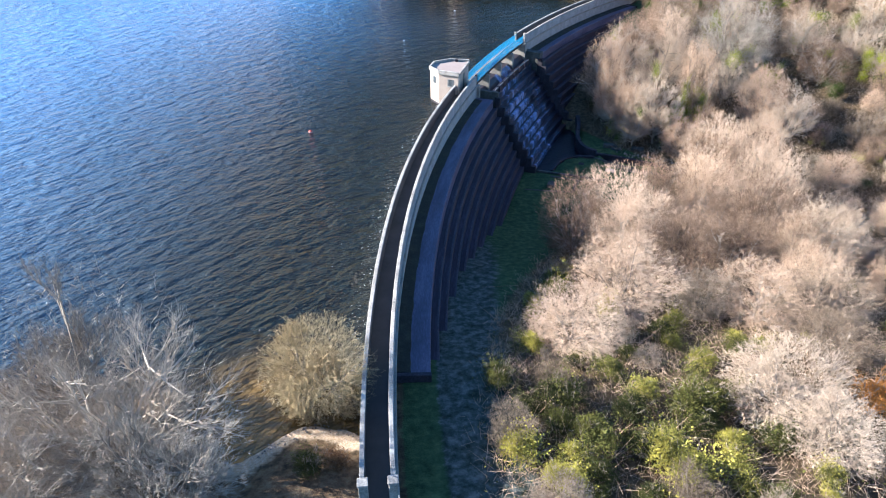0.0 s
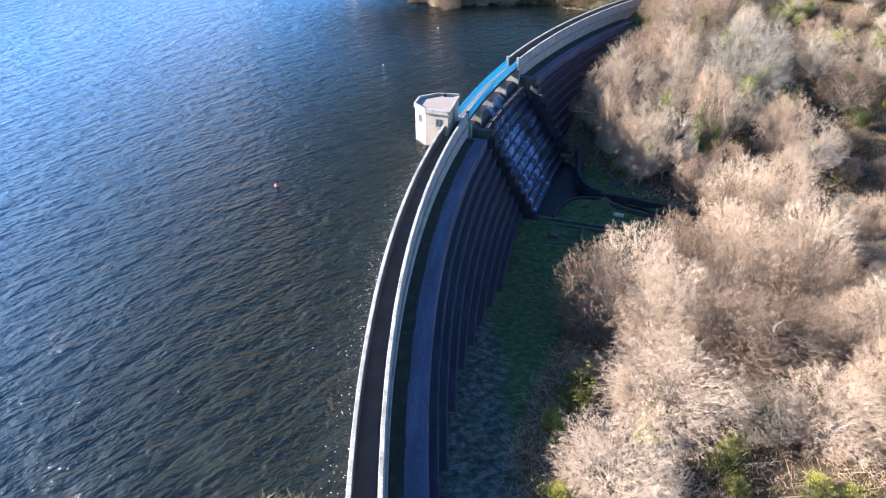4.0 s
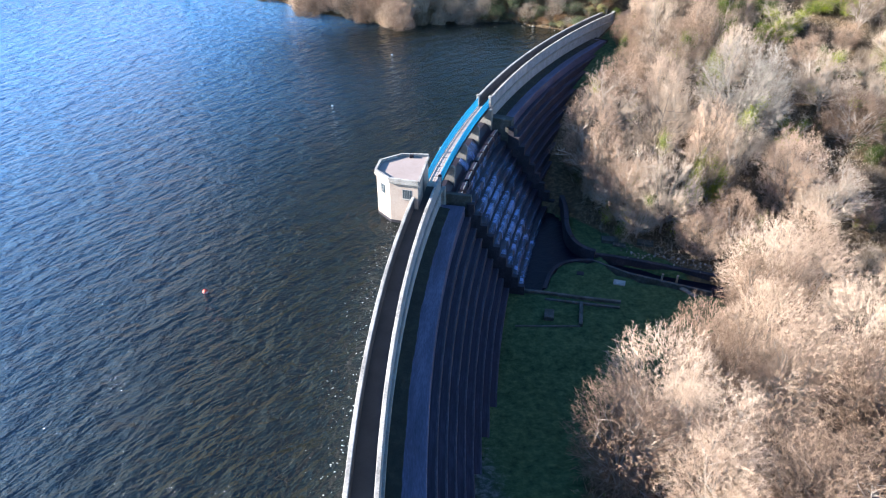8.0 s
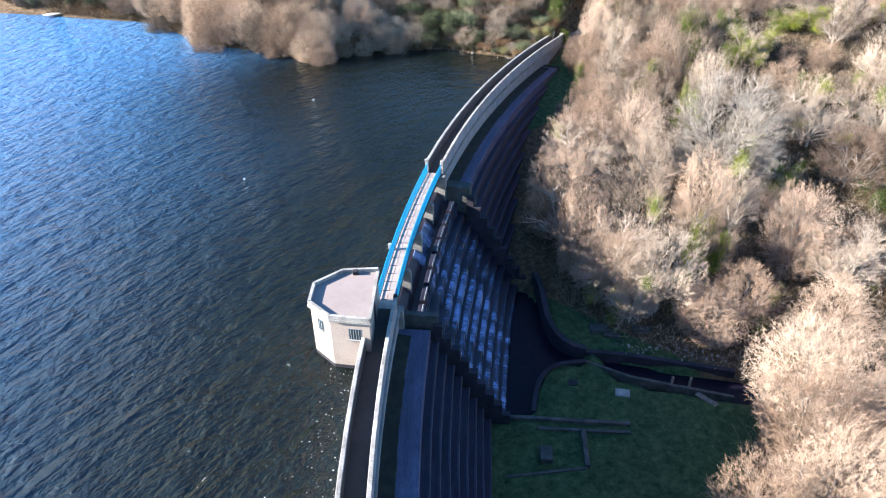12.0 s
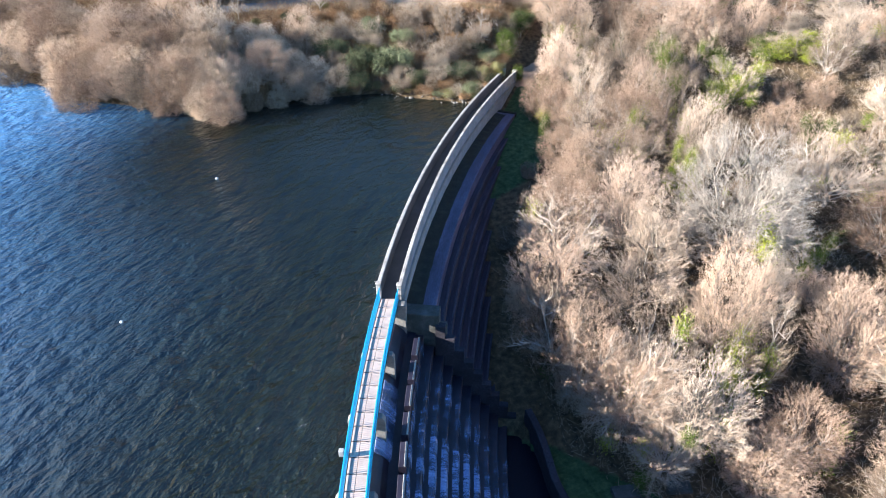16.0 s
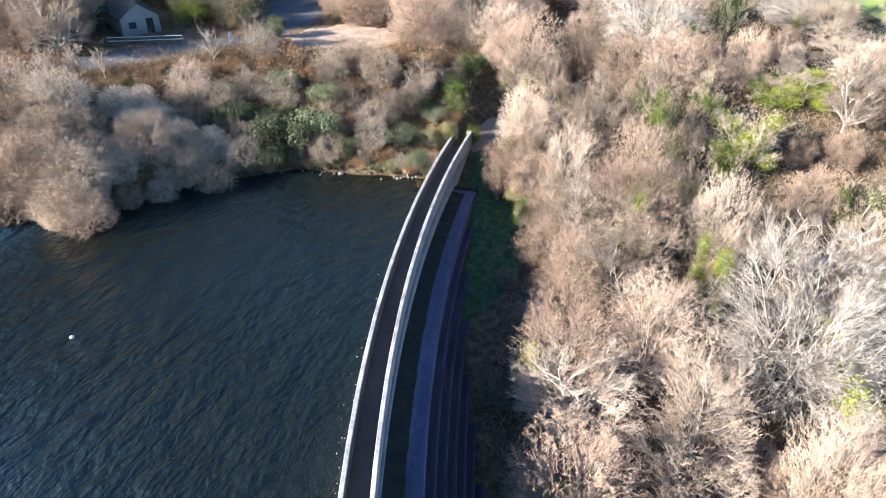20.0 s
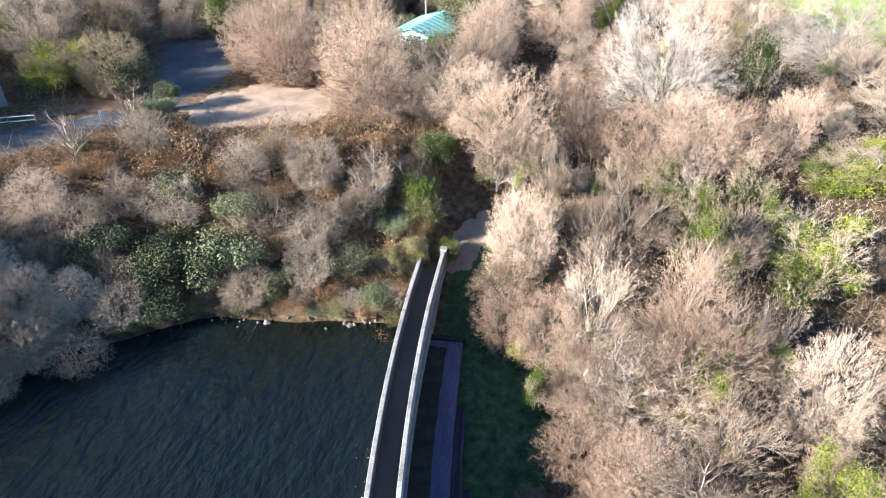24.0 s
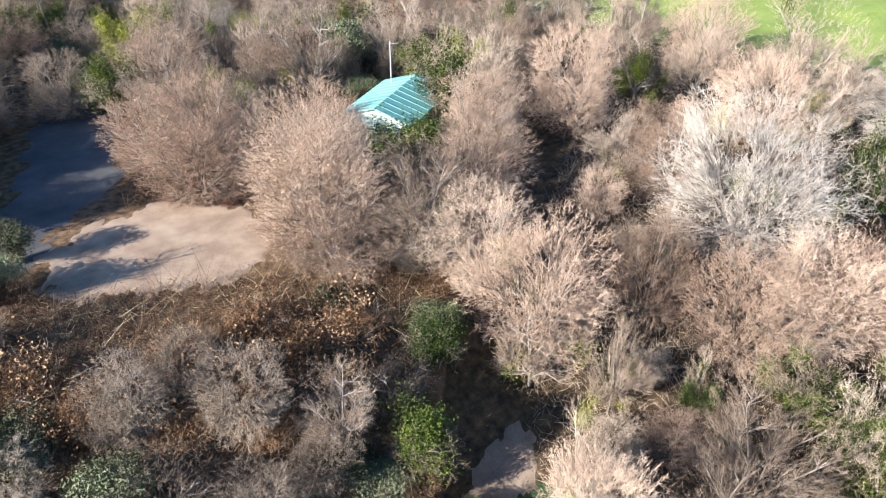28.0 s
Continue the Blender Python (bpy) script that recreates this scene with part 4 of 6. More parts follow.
sheet([(-8, 183.0), (4, 180.5), (10, 179.0), (19, 179.0), (27, 179.6), (34, 179.5), (36, 184), (42, 188), (47, 205), (48, 216), (43, 216), (38, 203), (35, 194), (30, 184.5), (21, 185.6), (10, 185.5), (-8, 188.0)], TRACK, "road", "worn grey tarmac track through the trees", "road", 0.02)
RED_EARTH = material("red_brown_earth", [(0.3, (0.12, 0.06, 0.035)), (0.5, (0.26, 0.14, 0.085)), (0.7, (0.36, 0.22, 0.15))], 0.95, scale=0.7, fine=14, bump=0.5)
sheet([(20, 187), (25, 186.2), (29, 185.2), (32.0, 188), (34, 196), (28, 196), (22, 191)], RED_EARTH, "earth_patch", "bare red-brown earth beside the track", "ground", 0.04)
sheet([(46, 178), (49, 179.5), (54, 185.5), (60, 192), (64, 196), (62, 198), (56, 192), (50, 186.5), (45, 184)], RED_EARTH, "earth_path", "red-brown earth path from the clearing past the shed", "path", 0.07, 0.4)
FIELD = material("bright_pasture", [(0.3, (0.11, 0.17, 0.028)), (0.5, (0.205, 0.27, 0.05)), (0.7, (0.29, 0.34, 0.08))], 0.95, scale=0.12, fine=20, bump=0.3)
sheet([(101, 160), (112, 140), (135, 128), (185, 128), (200, 240), (108, 240), (104, 195)], FIELD, "pasture", "bright green sunlit pasture beyond the wood", "field", 0.6, 2.0)
EARTH = material("bare_earth", [(0.3, (0.12, 0.085, 0.06)), (0.5, (0.23, 0.17, 0.125)), (0.7, (0.32, 0.25, 0.19))], 0.95, scale=0.8, fine=14, bump=0.5)
sheet([(43.6, 150.0), (45.5, 148.6), (48.5, 149.0), (51.5, 151.0), (50, 153.2), (46.5, 152.6), (44.6, 152.2)], EARTH, "footpath", "bare earth path at the dam's end", "path", 0.05, 0.5)

TEAL = material("teal_sheet_roof", [(0.3, (0.13, 0.36, 0.33)), (0.55, (0.2, 0.45, 0.41)), (0.75, (0.26, 0.5, 0.46))], 0.45, scale=0.5, bump=0.15)
SHED_WALL = material("pale_green_cladding", [(0.3, (0.42, 0.56, 0.52)), (0.7, (0.58, 0.68, 0.64))], 0.6, scale=0.8, bump=0.1)
SLATE = material("old_roof_slate", [(0.3, (0.03, 0.028, 0.026)), (0.5, (0.08, 0.07, 0.06)), (0.7, (0.15, 0.13, 0.11))], 0.8, scale=1.5, bump=0.4)
# whitewash greyed: the tree shade on the gable is put into its colour
WHITEWASH = material("whitewashed_wall", [(0.3, (0.22, 0.22, 0.22)), (0.7, (0.38, 0.38, 0.38))], 0.85, scale=0.8, bump=0.2)


def gable_building(root, x, y, w, l, eave, ridge, rz, wall_mat, roof_mat, ribs):
    """Walls, two roof slopes with an overhang, and ribs down the slopes."""
    m = pose(x, y, ground_z(x, y), 0, 0, rz)

    def quad_solid(pts, thick):
        bm = bmesh.new()
        a = [bm.verts.new(m @ Vector(p)) for p in pts]
        b = [bm.verts.new(m @ (Vector(p) + Vector((0, 0, thick)))) for p in pts]
        bm.faces.new(a)
        bm.faces.new(b[::-1])
        for i in range(len(pts)):
            j = (i + 1) % len(pts)
            bm.faces.new((a[i], b[i], b[j], a[j]))
        bmesh.ops.recalc_face_normals(bm, faces=bm.faces)
        return bm

    for s in (-1, 1):
        part("side_wall", box(bmesh.new(), m @ Vector((s * (w / 2 - 0.1), 0, eave / 2)), (0.2, l, eave), rz), wall_mat, root)
        bm = bmesh.new()
        y0 = s * (l / 2 - 0.1)
        prof = [(-w / 2 + 0.2, 0), (w / 2 - 0.2, 0), (w / 2 - 0.2, eave), (0, ridge - 0.08), (-w / 2 + 0.2, eave)]
        a = [bm.verts.new(m @ Vector((px, y0 - 0.1, pz))) for px, pz in prof]
        b = [bm.verts.new(m @ Vector((px, y0 + 0.1, pz))) for px, pz in prof]
        bm.faces.new(a)
        bm.faces.new(b[::-1])
        for i in range(5):
            bm.faces.new((a[i], b[i], b[(i + 1) % 5], a[(i + 1) % 5]))
        bmesh.ops.recalc_face_normals(bm, faces=bm.faces)
        part("gable_wall", bm, wall_mat, root)
        ov = 0.3
        roof = part("roof", quad_solid([(s * (w / 2 + ov), -l / 2 - ov, eave - ov * (ridge - eave) / (w / 2)), (s * (w / 2 + ov), l / 2 + ov, eave - ov * (ridge - eave) / (w / 2)), (0, l / 2 + ov, ridge), (0, -l / 2 - ov, ridge)], 0.1), roof_mat, root)
        for k in range(ribs):
            yy = -l / 2 + l * (k + 0.5) / ribs
            part("rib", quad_solid([(s * (w / 2 + ov), yy - 0.06, eave - ov * (ridge - eave) / (w / 2) + 0.09), (s * (w / 2 + ov), yy + 0.06, eave - ov * (ridge - eave) / (w / 2) + 0.09), (0, yy + 0.06, ridge + 0.09), (0, yy - 0.06, ridge + 0.09)], 0.05), roof_mat, roof)
    return m


shed = thing("shed", "shed with a teal sheet roof and pale green walls among trees", "shed", (64.0, 181.5, 5))
gable_building(shed, 65.0, 182.0, 6.5, 9.0, 2.9, 3.9, -62, SHED_WALL, TEAL, 9)
pole = thing("mast", "thin pale mast standing behind the shed", "mast", (67, 185, 5))
part("shaft", rod(bmesh.new(), (67, 185.5, 5), (67, 185.5, 12.3), 0.06, 0.04), WHITE, pole)
part("arm", rod(bmesh.new(), (67, 185.5, 12.1), (67.7, 185.1, 12.1), 0.03), WHITE, pole)
house = thing("cottage", "dark slate-roofed cottage with a whitewashed gable in shade", "house", (13, 197, 5))
hm = gable_building(house, 16.6, 196.6, 5.0, 9.0, 2.4, 4.2, 8, WHITEWASH, SLATE, 12)
part("door", box(bmesh.new(), hm @ Vector((1.2, -4.53, 1.0)), (0.95, 0.08, 2.0), 8, 0.01), DARK_METAL, house, "dark open doorway")
wn = part("window", box(bmesh.new(), hm @ Vector((-1.1, -4.53, 1.35)), (1.1, 0.08, 1.0), 8, 0.01), FRAME, house)
part("pane", box(bmesh.new(), hm @ Vector((-1.1, -4.58, 1.35)), (0.92, 0.04, 0.82), 8), PANE, wn)
fence = thing("rail_fence", "low pale rail fence in front of the cottage", "fence", (17, 188, 5))
for k in range(5):
    x, y = 12.5 + 2.2 * k, 189.2 - 0.9 * k
    part("post", box(bmesh.new(), (x, y, ground_z(x, y) + 0.5), (0.12, 0.12, 1.1), -20, 0.01), POST_WOOD, fence)
for z in (0.45, 0.9):
    part("rail", rod(bmesh.new(), (12.5, 189.2, 5.1 + z), (21.3, 185.6, 5.1 + z), 0.05), WHITE, fence)
sign = thing("notice_post", "white notice board on a post beside the track", "sign", (26.0, 181.1, 5))
part("post", box(bmesh.new(), (26.4, 180.5, 5.7), (0.1, 0.1, 1.6), 0, 0.01), POST_WOOD, sign)
part("board", box(bmesh.new(), (26.4, 180.44, 6.4), (0.5, 0.05, 1.1), 0, 0.01), WHITE, sign, "plain white board")
rail = thing("handrail", "short galvanised handrail at the walkway's near end", "handrail", arc(0.3, -7.4, WALK_Z))
part("bar", rod(bmesh.new(), arc(0.1, -6.6, 0.6), arc(0.5, -9.0, 0.6), 0.03), COPING, rail)
for th in (-6.7, -7.8, -8.9):
    part("post", rod(bmesh.new(), arc(0.1 + 0.16 * (-6.6 - th), th, -1.5), arc(0.1 + 0.16 * (-6.6 - th), th, 0.6), 0.03), COPING, rail)


# ---- trees and scrub ----
def bark(name, lo, mid, hi):
    return material(name, [(0.3, lo), (0.5, mid), (0.72, hi)], 0.9, scale=0.9, fine=5, bump=0.0, random_tint=0.35, spec=0.2)


TWIG_TAN = bark("tan_twigs", (0.12, 0.078, 0.055), (0.4, 0.282, 0.205), (0.6, 0.465, 0.36))
TWIG_PINK = bark("pinkish_brown_twigs", (0.13, 0.085, 0.06), (0.42, 0.295, 0.215), (0.6, 0.46, 0.36))
TWIG_PALE = bark("pale_grey_twigs", (0.12, 0.088, 0.065), (0.37, 0.28, 0.21), (0.55, 0.445, 0.355))
TWIG_DARK = bark("grey_brown_twigs", (0.085, 0.065, 0.05), (0.28, 0.218, 0.165), (0.47, 0.385, 0.3))
TWIG_OLIVE = bark("olive_twigs", (0.13, 0.095, 0.055), (0.39, 0.305, 0.18), (0.55, 0.45, 0.29))
TWIG_GREY = bark("grey_twigs", (0.12, 0.1, 0.085), (0.34, 0.295, 0.25), (0.52, 0.465, 0.41))
TWIG_SAND = bark("sandy_twigs", (0.2, 0.145, 0.1), (0.55, 0.42, 0.31), (0.72, 0.59, 0.46))
BARK = bark("grey_bark", (0.11, 0.09, 0.07), (0.27, 0.225, 0.19), (0.44, 0.385, 0.335))
PALE_BARK = bark("pale_bark", (0.14, 0.115, 0.095), (0.34, 0.29, 0.245), (0.5, 0.44, 0.385))
GORSE = bark("gorse_green", (0.022, 0.028, 0.008), (0.115, 0.115, 0.03), (0.44, 0.39, 0.085))
IVY = bark("ivy_green", (0.02, 0.036, 0.008), (0.1, 0.135, 0.02), (0.42, 0.44, 0.06))
HOLLY = bark("grey_green_leaves", (0.028, 0.036, 0.018), (0.105, 0.12, 0.062), (0.2, 0.225, 0.125))
OLIVE_LEAF = bark("olive_leaves", (0.05, 0.05, 0.018), (0.15, 0.145, 0.055), (0.3, 0.28, 0.13))
BRACKEN = bark("brown_bracken", (0.085, 0.048, 0.026), (0.29, 0.168, 0.088), (0.44, 0.28, 0.155))


def spikes(base, tip, rad):
    """Thin three-sided twigs: arrays of base points, tips and radii."""
    n = len(base)
    d = tip - base
    ln = np.linalg.norm(d, axis=1, keepdims=True) + 1e-9
    d = d / ln
    ref = np.where(np.abs(d[:, 2:3]) > 0.9, [[1.0, 0, 0]], [[0, 0, 1.0]])
    u = np.cross(d, ref)
    u /= np.linalg.norm(u, axis=1, keepdims=True) + 1e-9
    v = np.cross(d, u)
    V = np.empty((n, 4, 3))
    for k in range(3):
        a = 2 * math.pi * k / 3
        V[:, k] = base + rad[:, None] * (u * math.cos(a) + v * math.sin(a))
    V[:, 3] = tip
    i = np.arange(n)[:, None] * 4
    F = np.concatenate([i + [[0, 1, 3]], i + [[1, 2, 3]], i + [[2, 0, 3]]])
    return V.reshape(-1, 3), F


def leaves(rng, centre, normal, size):
    """Small folded leaves: two triangles each about a midrib."""
    n = len(centre)
    a = rng.normal(size=(n, 3))
    u = np.cross(normal, a)
    u /= np.linalg.norm(u, axis=1, keepdims=True) + 1e-9
    v = np.cross(normal, u)
    s = size[:, None]
    V = np.empty((n, 4, 3))
    V[:, 0], V[:, 2] = centre - u * s, centre + u * s
    V[:, 1], V[:, 3] = centre + v * s * 0.6 + normal * s * 0.25, centre - v * s * 0.6 + normal * s * 0.25
    i = np.arange(n)[:, None] * 4
    return V.reshape(-1, 3), np.concatenate([i + [[0, 1, 2]], i + [[0, 2, 3]]])


def mesh_of(name, V, F, mat):
    me = bpy.data.meshes.new(name)
    me.from_pydata(V.tolist(), [], F.tolist())
    me.materials.append(mat)
    return me


def grow(rng, h, spread, stems, levels, kids, lean=0.5):
    """A branching skeleton inside a dome of height h and radius spread: segments (base, tip, r0, r1) and twig bearers."""
    segs, bearers = [], []

    def branch(p, d, ln, r, lev):
        steps = 3
        for s in range(steps):
            q = p + d * ln / steps
            segs.append((p, q, r * (1 - 0.25 * s / steps), r * (1 - 0.25 * (s + 1) / steps)))
            p = q
            d = d + rng.normal(size=3) * 0.16 + np.array([0, 0, 0.05])
            d /= np.linalg.norm(d)
            if lev < levels and s > 0:
                for _ in range(kids):
                    a = rng.normal(size=3)
                    e = d + 0.75 * a / np.linalg.norm(a)
                    e[2] += 0.12
                    e /= np.linalg.norm(e)
                    branch(p, e, ln * rng.uniform(0.5, 0.75), r * 0.57, lev + 1)
        if lev >= levels - 1:
            bearers.append((p, d, ln))

    for k in range(stems):
        a = 2 * math.pi * (k + rng.uniform(-0.3, 0.3)) / stems
        t = lean * rng.uniform(0.5, 1.2) if stems > 1 else 0.05
        d = np.array([math.cos(a) * t * spread / h * 1.6, math.sin(a) * t * spread / h * 1.6, 1.0])
        d /= np.linalg.norm(d)
        branch(np.array([math.cos(a) * 0.15, math.sin(a) * 0.15, -0.3]), d, h * rng.uniform(0.42, 0.55), h * 0.009 + 0.016, 0)
    return segs, bearers


def tubes(segs, sides=4):
    V, F = [], []
    for p, q, r0, r1 in segs:
        d = (q - p) / (np.linalg.norm(q - p) + 1e-9)
        ref = np.array([1.0, 0, 0]) if abs(d[2]) > 0.9 else np.array([0, 0, 1.0])
        u = np.cross(d, ref)
        u /= np.linalg.norm(u)
        v = np.cross(d, u)
        b = len(V)
        for c, r in ((p, r0), (q, r1)):
            for k in range(sides):
                a = 2 * math.pi * k / sides
                V.append(c + r * (u * math.cos(a) + v * math.sin(a)))
        for k in range(sides):
            j = (k + 1) % sides
            F.append((b + k, b + j, b + sides + j))
            F.append((b + k, b + sides + j, b + sides + k))
    return np.array(V), np.array(F)


def bare_plant(name, seed, h, spread, stems, twigs, twig_len, twig_r, mat, label, levels=2, kids=2, up=0.5, dense=0.6, ivy=0, category="tree", leaf=None, fan=0.2, bark_mat=None, low=0.5):
    """A leafless tree: trunk and limbs, and a crown of fine twigs that fill an uneven dome."""
    rng = np.random.default_rng(seed)
    segs, bearers = grow(rng, h, spread, stems, levels, kids)
    P = np.array([b[0] for b in bearers])
    D = np.array([b[1] for b in bearers])
    top = P[:, 2].max()
    P[:, 2] *= 0.93 * h / top
    s = np.percentile(np.hypot(P[:, 0], P[:, 1]), 90)
    f = spread * 0.85 / s
    P[:, :2] *= f
    segs = [(a * [f, f, 0.93 * h / top], b * [f, f, 0.93 * h / top], r0, r1) for a, b, r0, r1 in segs]
    per = 5
    n1 = int(twigs * (1 - dense)) // per
    k = rng.integers(0, len(P), n1)
    b1 = P[k] - D[k] * rng.uniform(0, 1.3, (n1, 1)) + rng.normal(size=(n1, 3)) * 0.1
    d1 = D[k] + rng.normal(size=(n1, 3)) * 0.7 + [0, 0, up * 0.4]
    n2 = twigs // per - n1
    lobes = 9
    la, lr = rng.uniform(0, 2 * math.pi, lobes), np.sqrt(rng.uniform(0.05, 1, lobes)) * 0.55
    lc = np.stack([np.cos(la) * lr * spread, np.sin(la) * lr * spread, h * (0.62 - 0.75 * lr ** 2) * rng.uniform(0.75, 1.12, lobes)], -1)
    lk = rng.integers(0, lobes, n2)
    q = rng.normal(size=(n2, 3))
    q /= np.linalg.norm(q, axis=1, keepdims=True)
    q[:, 2] = np.abs(q[:, 2]) * 1.1 - low
    rad = rng.uniform(0.3, 1.0, n2) ** 0.45 * (1 + 0.25 * np.sin(q[:, 0] * 6 + lk) * np.cos(q[:, 1] * 5 + 2 * lk))
    b2 = lc[lk] + q * rad[:, None] * [spread * 0.46, spread * 0.46, h * 0.3]
    b2[:, 2] = np.maximum(b2[:, 2], rng.uniform(0.05, 0.12 * h, n2))
    d2 = q * [0.5, 0.5, 0.4] + [0, 0, up * 0.5] + rng.normal(size=(n2, 3)) * 0.65
    b, d = np.concatenate([b1, b2]), np.concatenate([d1, d2])
    d /= np.linalg.norm(d, axis=1, keepdims=True)
    away = b - [0, 0, h * 0.12]
    away /= np.linalg.norm(away, axis=1, keepdims=True)
    d = d * (1 - fan) + away * fan
    d /= np.linalg.norm(d, axis=1, keepdims=True)
    ln = twig_len * rng.uniform(0.6, 1.25, (len(b), 1))
    bases, tips, rads = [b], [b + d * ln], [np.full(len(b), twig_r * 1.25)]
    for _ in range(per - 1):
        s0 = b + d * ln * rng.uniform(0.05, 0.8, (len(b), 1))
        e = d + rng.normal(size=d.shape) * 0.9
        e /= np.linalg.norm(e, axis=1, keepdims=True)
        bases.append(s0)
        tips.append(s0 + e * ln * rng.uniform(0.35, 0.75, (len(b), 1)))
        rads.append(np.full(len(b), twig_r * 0.85))
    V, F = spikes(np.concatenate(bases), np.concatenate(tips), np.concatenate(rads))
    root = thing(name, label, category)
    tv, tf = tubes(segs)
    for nm, me in (("trunk", mesh_of("trunk", tv, tf, bark_mat or BARK)), ("crown", mesh_of("crown", V, F, mat))):
        ob = new(nm, me)
        ob.parent = root
    if ivy:
        c0 = P[rng.integers(0, len(P), max(4, ivy // 300))] * [0.82, 0.82, 0.88]
        k = rng.integers(0, len(c0), ivy)
        cc = c0[k] + rng.normal(size=(ivy, 3)) * [0.45, 0.45, 0.8]
        nn = rng.normal(size=(ivy, 3)) + [0, 0, 0.8]
        nn /= np.linalg.norm(nn, axis=1, keepdims=True)
        LV, LF = leaves(rng, cc, nn, rng.uniform(0.045, 0.095, ivy))
        ob = new("ivy", mesh_of("ivy", LV, LF, leaf or IVY))
        ob.parent = root
    return root


def fan_plant(name, seed, h, spread, fan, tip_r, mat, label, bark_mat=None, flare=78, bole=0.14, lift=0.2, fuzz=0.5, ivy=0, leaf=None, category="tree", wild=0.22, skirt=0.42, shell=1500):
    """A leafless tree in five orders: bole, limbs, boughs, branches and twigs that fan outwards to an uneven dome."""
    rng = np.random.default_rng(seed)
    mid, low = np.array([0, 0, 0.45 * h]), np.array([0, 0, 0.12 * h])
    bumps = rng.normal(size=(9, 3)) + [0, 0, 0.5]
    bumps /= np.linalg.norm(bumps, axis=1, keepdims=True)

    def reach(p):
        rel = (p - mid) / [spread, spread, 1.0]
        rel[:, 2] /= np.where(rel[:, 2] > 0, 0.55 * h, skirt * h)
        n = np.linalg.norm(rel, axis=1) + 1e-9
        near = ((rel / n[:, None]) @ bumps.T).max(1)
        return n / (1 - wild + 1.5 * wild * smooth(0.55, 1.0, near))

    def dome(n):
        """Points on the uneven dome, scattered over its upper sides, and the way out from it."""
        q = unit(rng.normal(size=(n, 3)) + [0, 0, 0.25])
        r = 1 - wild + 1.5 * wild * smooth(0.55, 1.0, (q @ bumps.T).max(1))
        hug = q * np.stack([np.full(n, spread), np.full(n, spread), np.where(q[:, 2] > 0, 0.55, skirt) * h], -1)
        return mid + hug * (r * (1 - 0.42 * rng.uniform(0, 1, n) ** 1.8) * (1 - 0.12 * np.abs(rng.normal(size=n))))[:, None], unit(hug * [1, 1, 0.8])

    def unit(v):
        return v / (np.linalg.norm(v, axis=1, keepdims=True) + 1e-9)

    k = fan[0]
    i = np.arange(k)
    az = i * 2.39996 + rng.uniform(0, 6.28) + rng.normal(size=k) * 0.25
    po = np.radians(flare) * np.sqrt((i + 0.6) / k)
    d = np.stack([np.sin(po) * np.cos(az), np.sin(po) * np.sin(az), np.cos(po)], -1)
    p0 = np.stack([0.1 * np.cos(az), 0.1 * np.sin(az), bole * h * rng.uniform(0.5, 1.3, k)], -1)
    ln = np.zeros(k)
    for q in np.linspace(0.1, 1.2, 30) * h:
        ln = np.where(reach(p0 + d * q) < 0.6, q, ln)
    ln = np.maximum(ln, 0.2 * h) * rng.uniform(0.85, 1.1, k)
    p1 = p0 + d * ln[:, None]
    thick = 0.008 * h + 0.02
    segs = [(np.array([0, 0, -0.4]), np.array([0, 0, bole * h * 1.3]), thick * 1.7, thick * 1.1)]
    spike_b, spike_t, spike_r, levels = [], [], [], []
    for lev in range(1, len(fan) + 1):
        if lev <= 2:
            w = thick * (1.0, 0.5)[lev - 1]
            for a, b in zip(p0, p1):
                m = (a + b) / 2 + rng.normal(size=3) * 0.02 * np.linalg.norm(b - a)
                segs += [(a, m, w, w * 0.72), (m, b, w * 0.72, w * 0.4)]
        else:
            spike_b.append(p0)
            spike_t.append(p1)
            spike_r.append(np.full(len(p0), (0.026 if bark_mat is None else 0.034, tip_r * 1.35, tip_r)[lev - 3]))
        levels.append(p1)
        if lev == len(fan):
            break
        n = len(p0) * fan[lev]
        j = np.repeat(np.arange(len(p0)), fan[lev])
        u = rng.uniform(0.22, 1.0, (n, 1)) ** 0.75
        b = p0[j] + (p1[j] - p0[j]) * u
        e = unit(p1 - p0)[j] * 0.7 + unit(b - low) * 0.5 + [0, 0, lift] + rng.normal(size=(n, 3)) * fuzz * (1.45, 1.35, 1.15, 1.1)[lev - 1]
        ll = spread * (0.46, 0.27, 0.17, 0.1)[lev - 1] * rng.uniform(0.6, 1.25, n)
        t = b + unit(e) * ll[:, None]
        t = b + (t - b) * np.clip(1 - (reach(t) - 1) * 1.3, 0.25, 1)[:, None]
        t[:, 2] = np.maximum(t[:, 2], 0.1)
        p0, p1 = b, t
    b, e = dome(shell)
    e = unit(e + [0, 0, lift] + rng.normal(size=b.shape) * 0.55)
    ll = spread * 0.13 * rng.uniform(0.6, 1.3, (shell, 1))
    spike_b.append(b)
    spike_t.append(b + e * ll)
    spike_r.append(np.full(shell, tip_r * 1.25))
    for _ in range(5):
        q = b + e * ll * rng.uniform(0.05, 0.85, (shell, 1))
        spike_b.append(q)
        spike_t.append(q + unit(e + rng.normal(size=e.shape) * 0.75) * ll * rng.uniform(0.4, 0.85, (shell, 1)))
        spike_r.append(np.full(shell, tip_r * 0.9))
    root = thing(name, label, category)
    tv, tf = tubes(segs)
    bv, bf = spikes(spike_b[0], spike_t[0], spike_r[0])
    V, F = spikes(np.concatenate(spike_b[1:]), np.concatenate(spike_t[1:]), np.concatenate(spike_r[1:]))
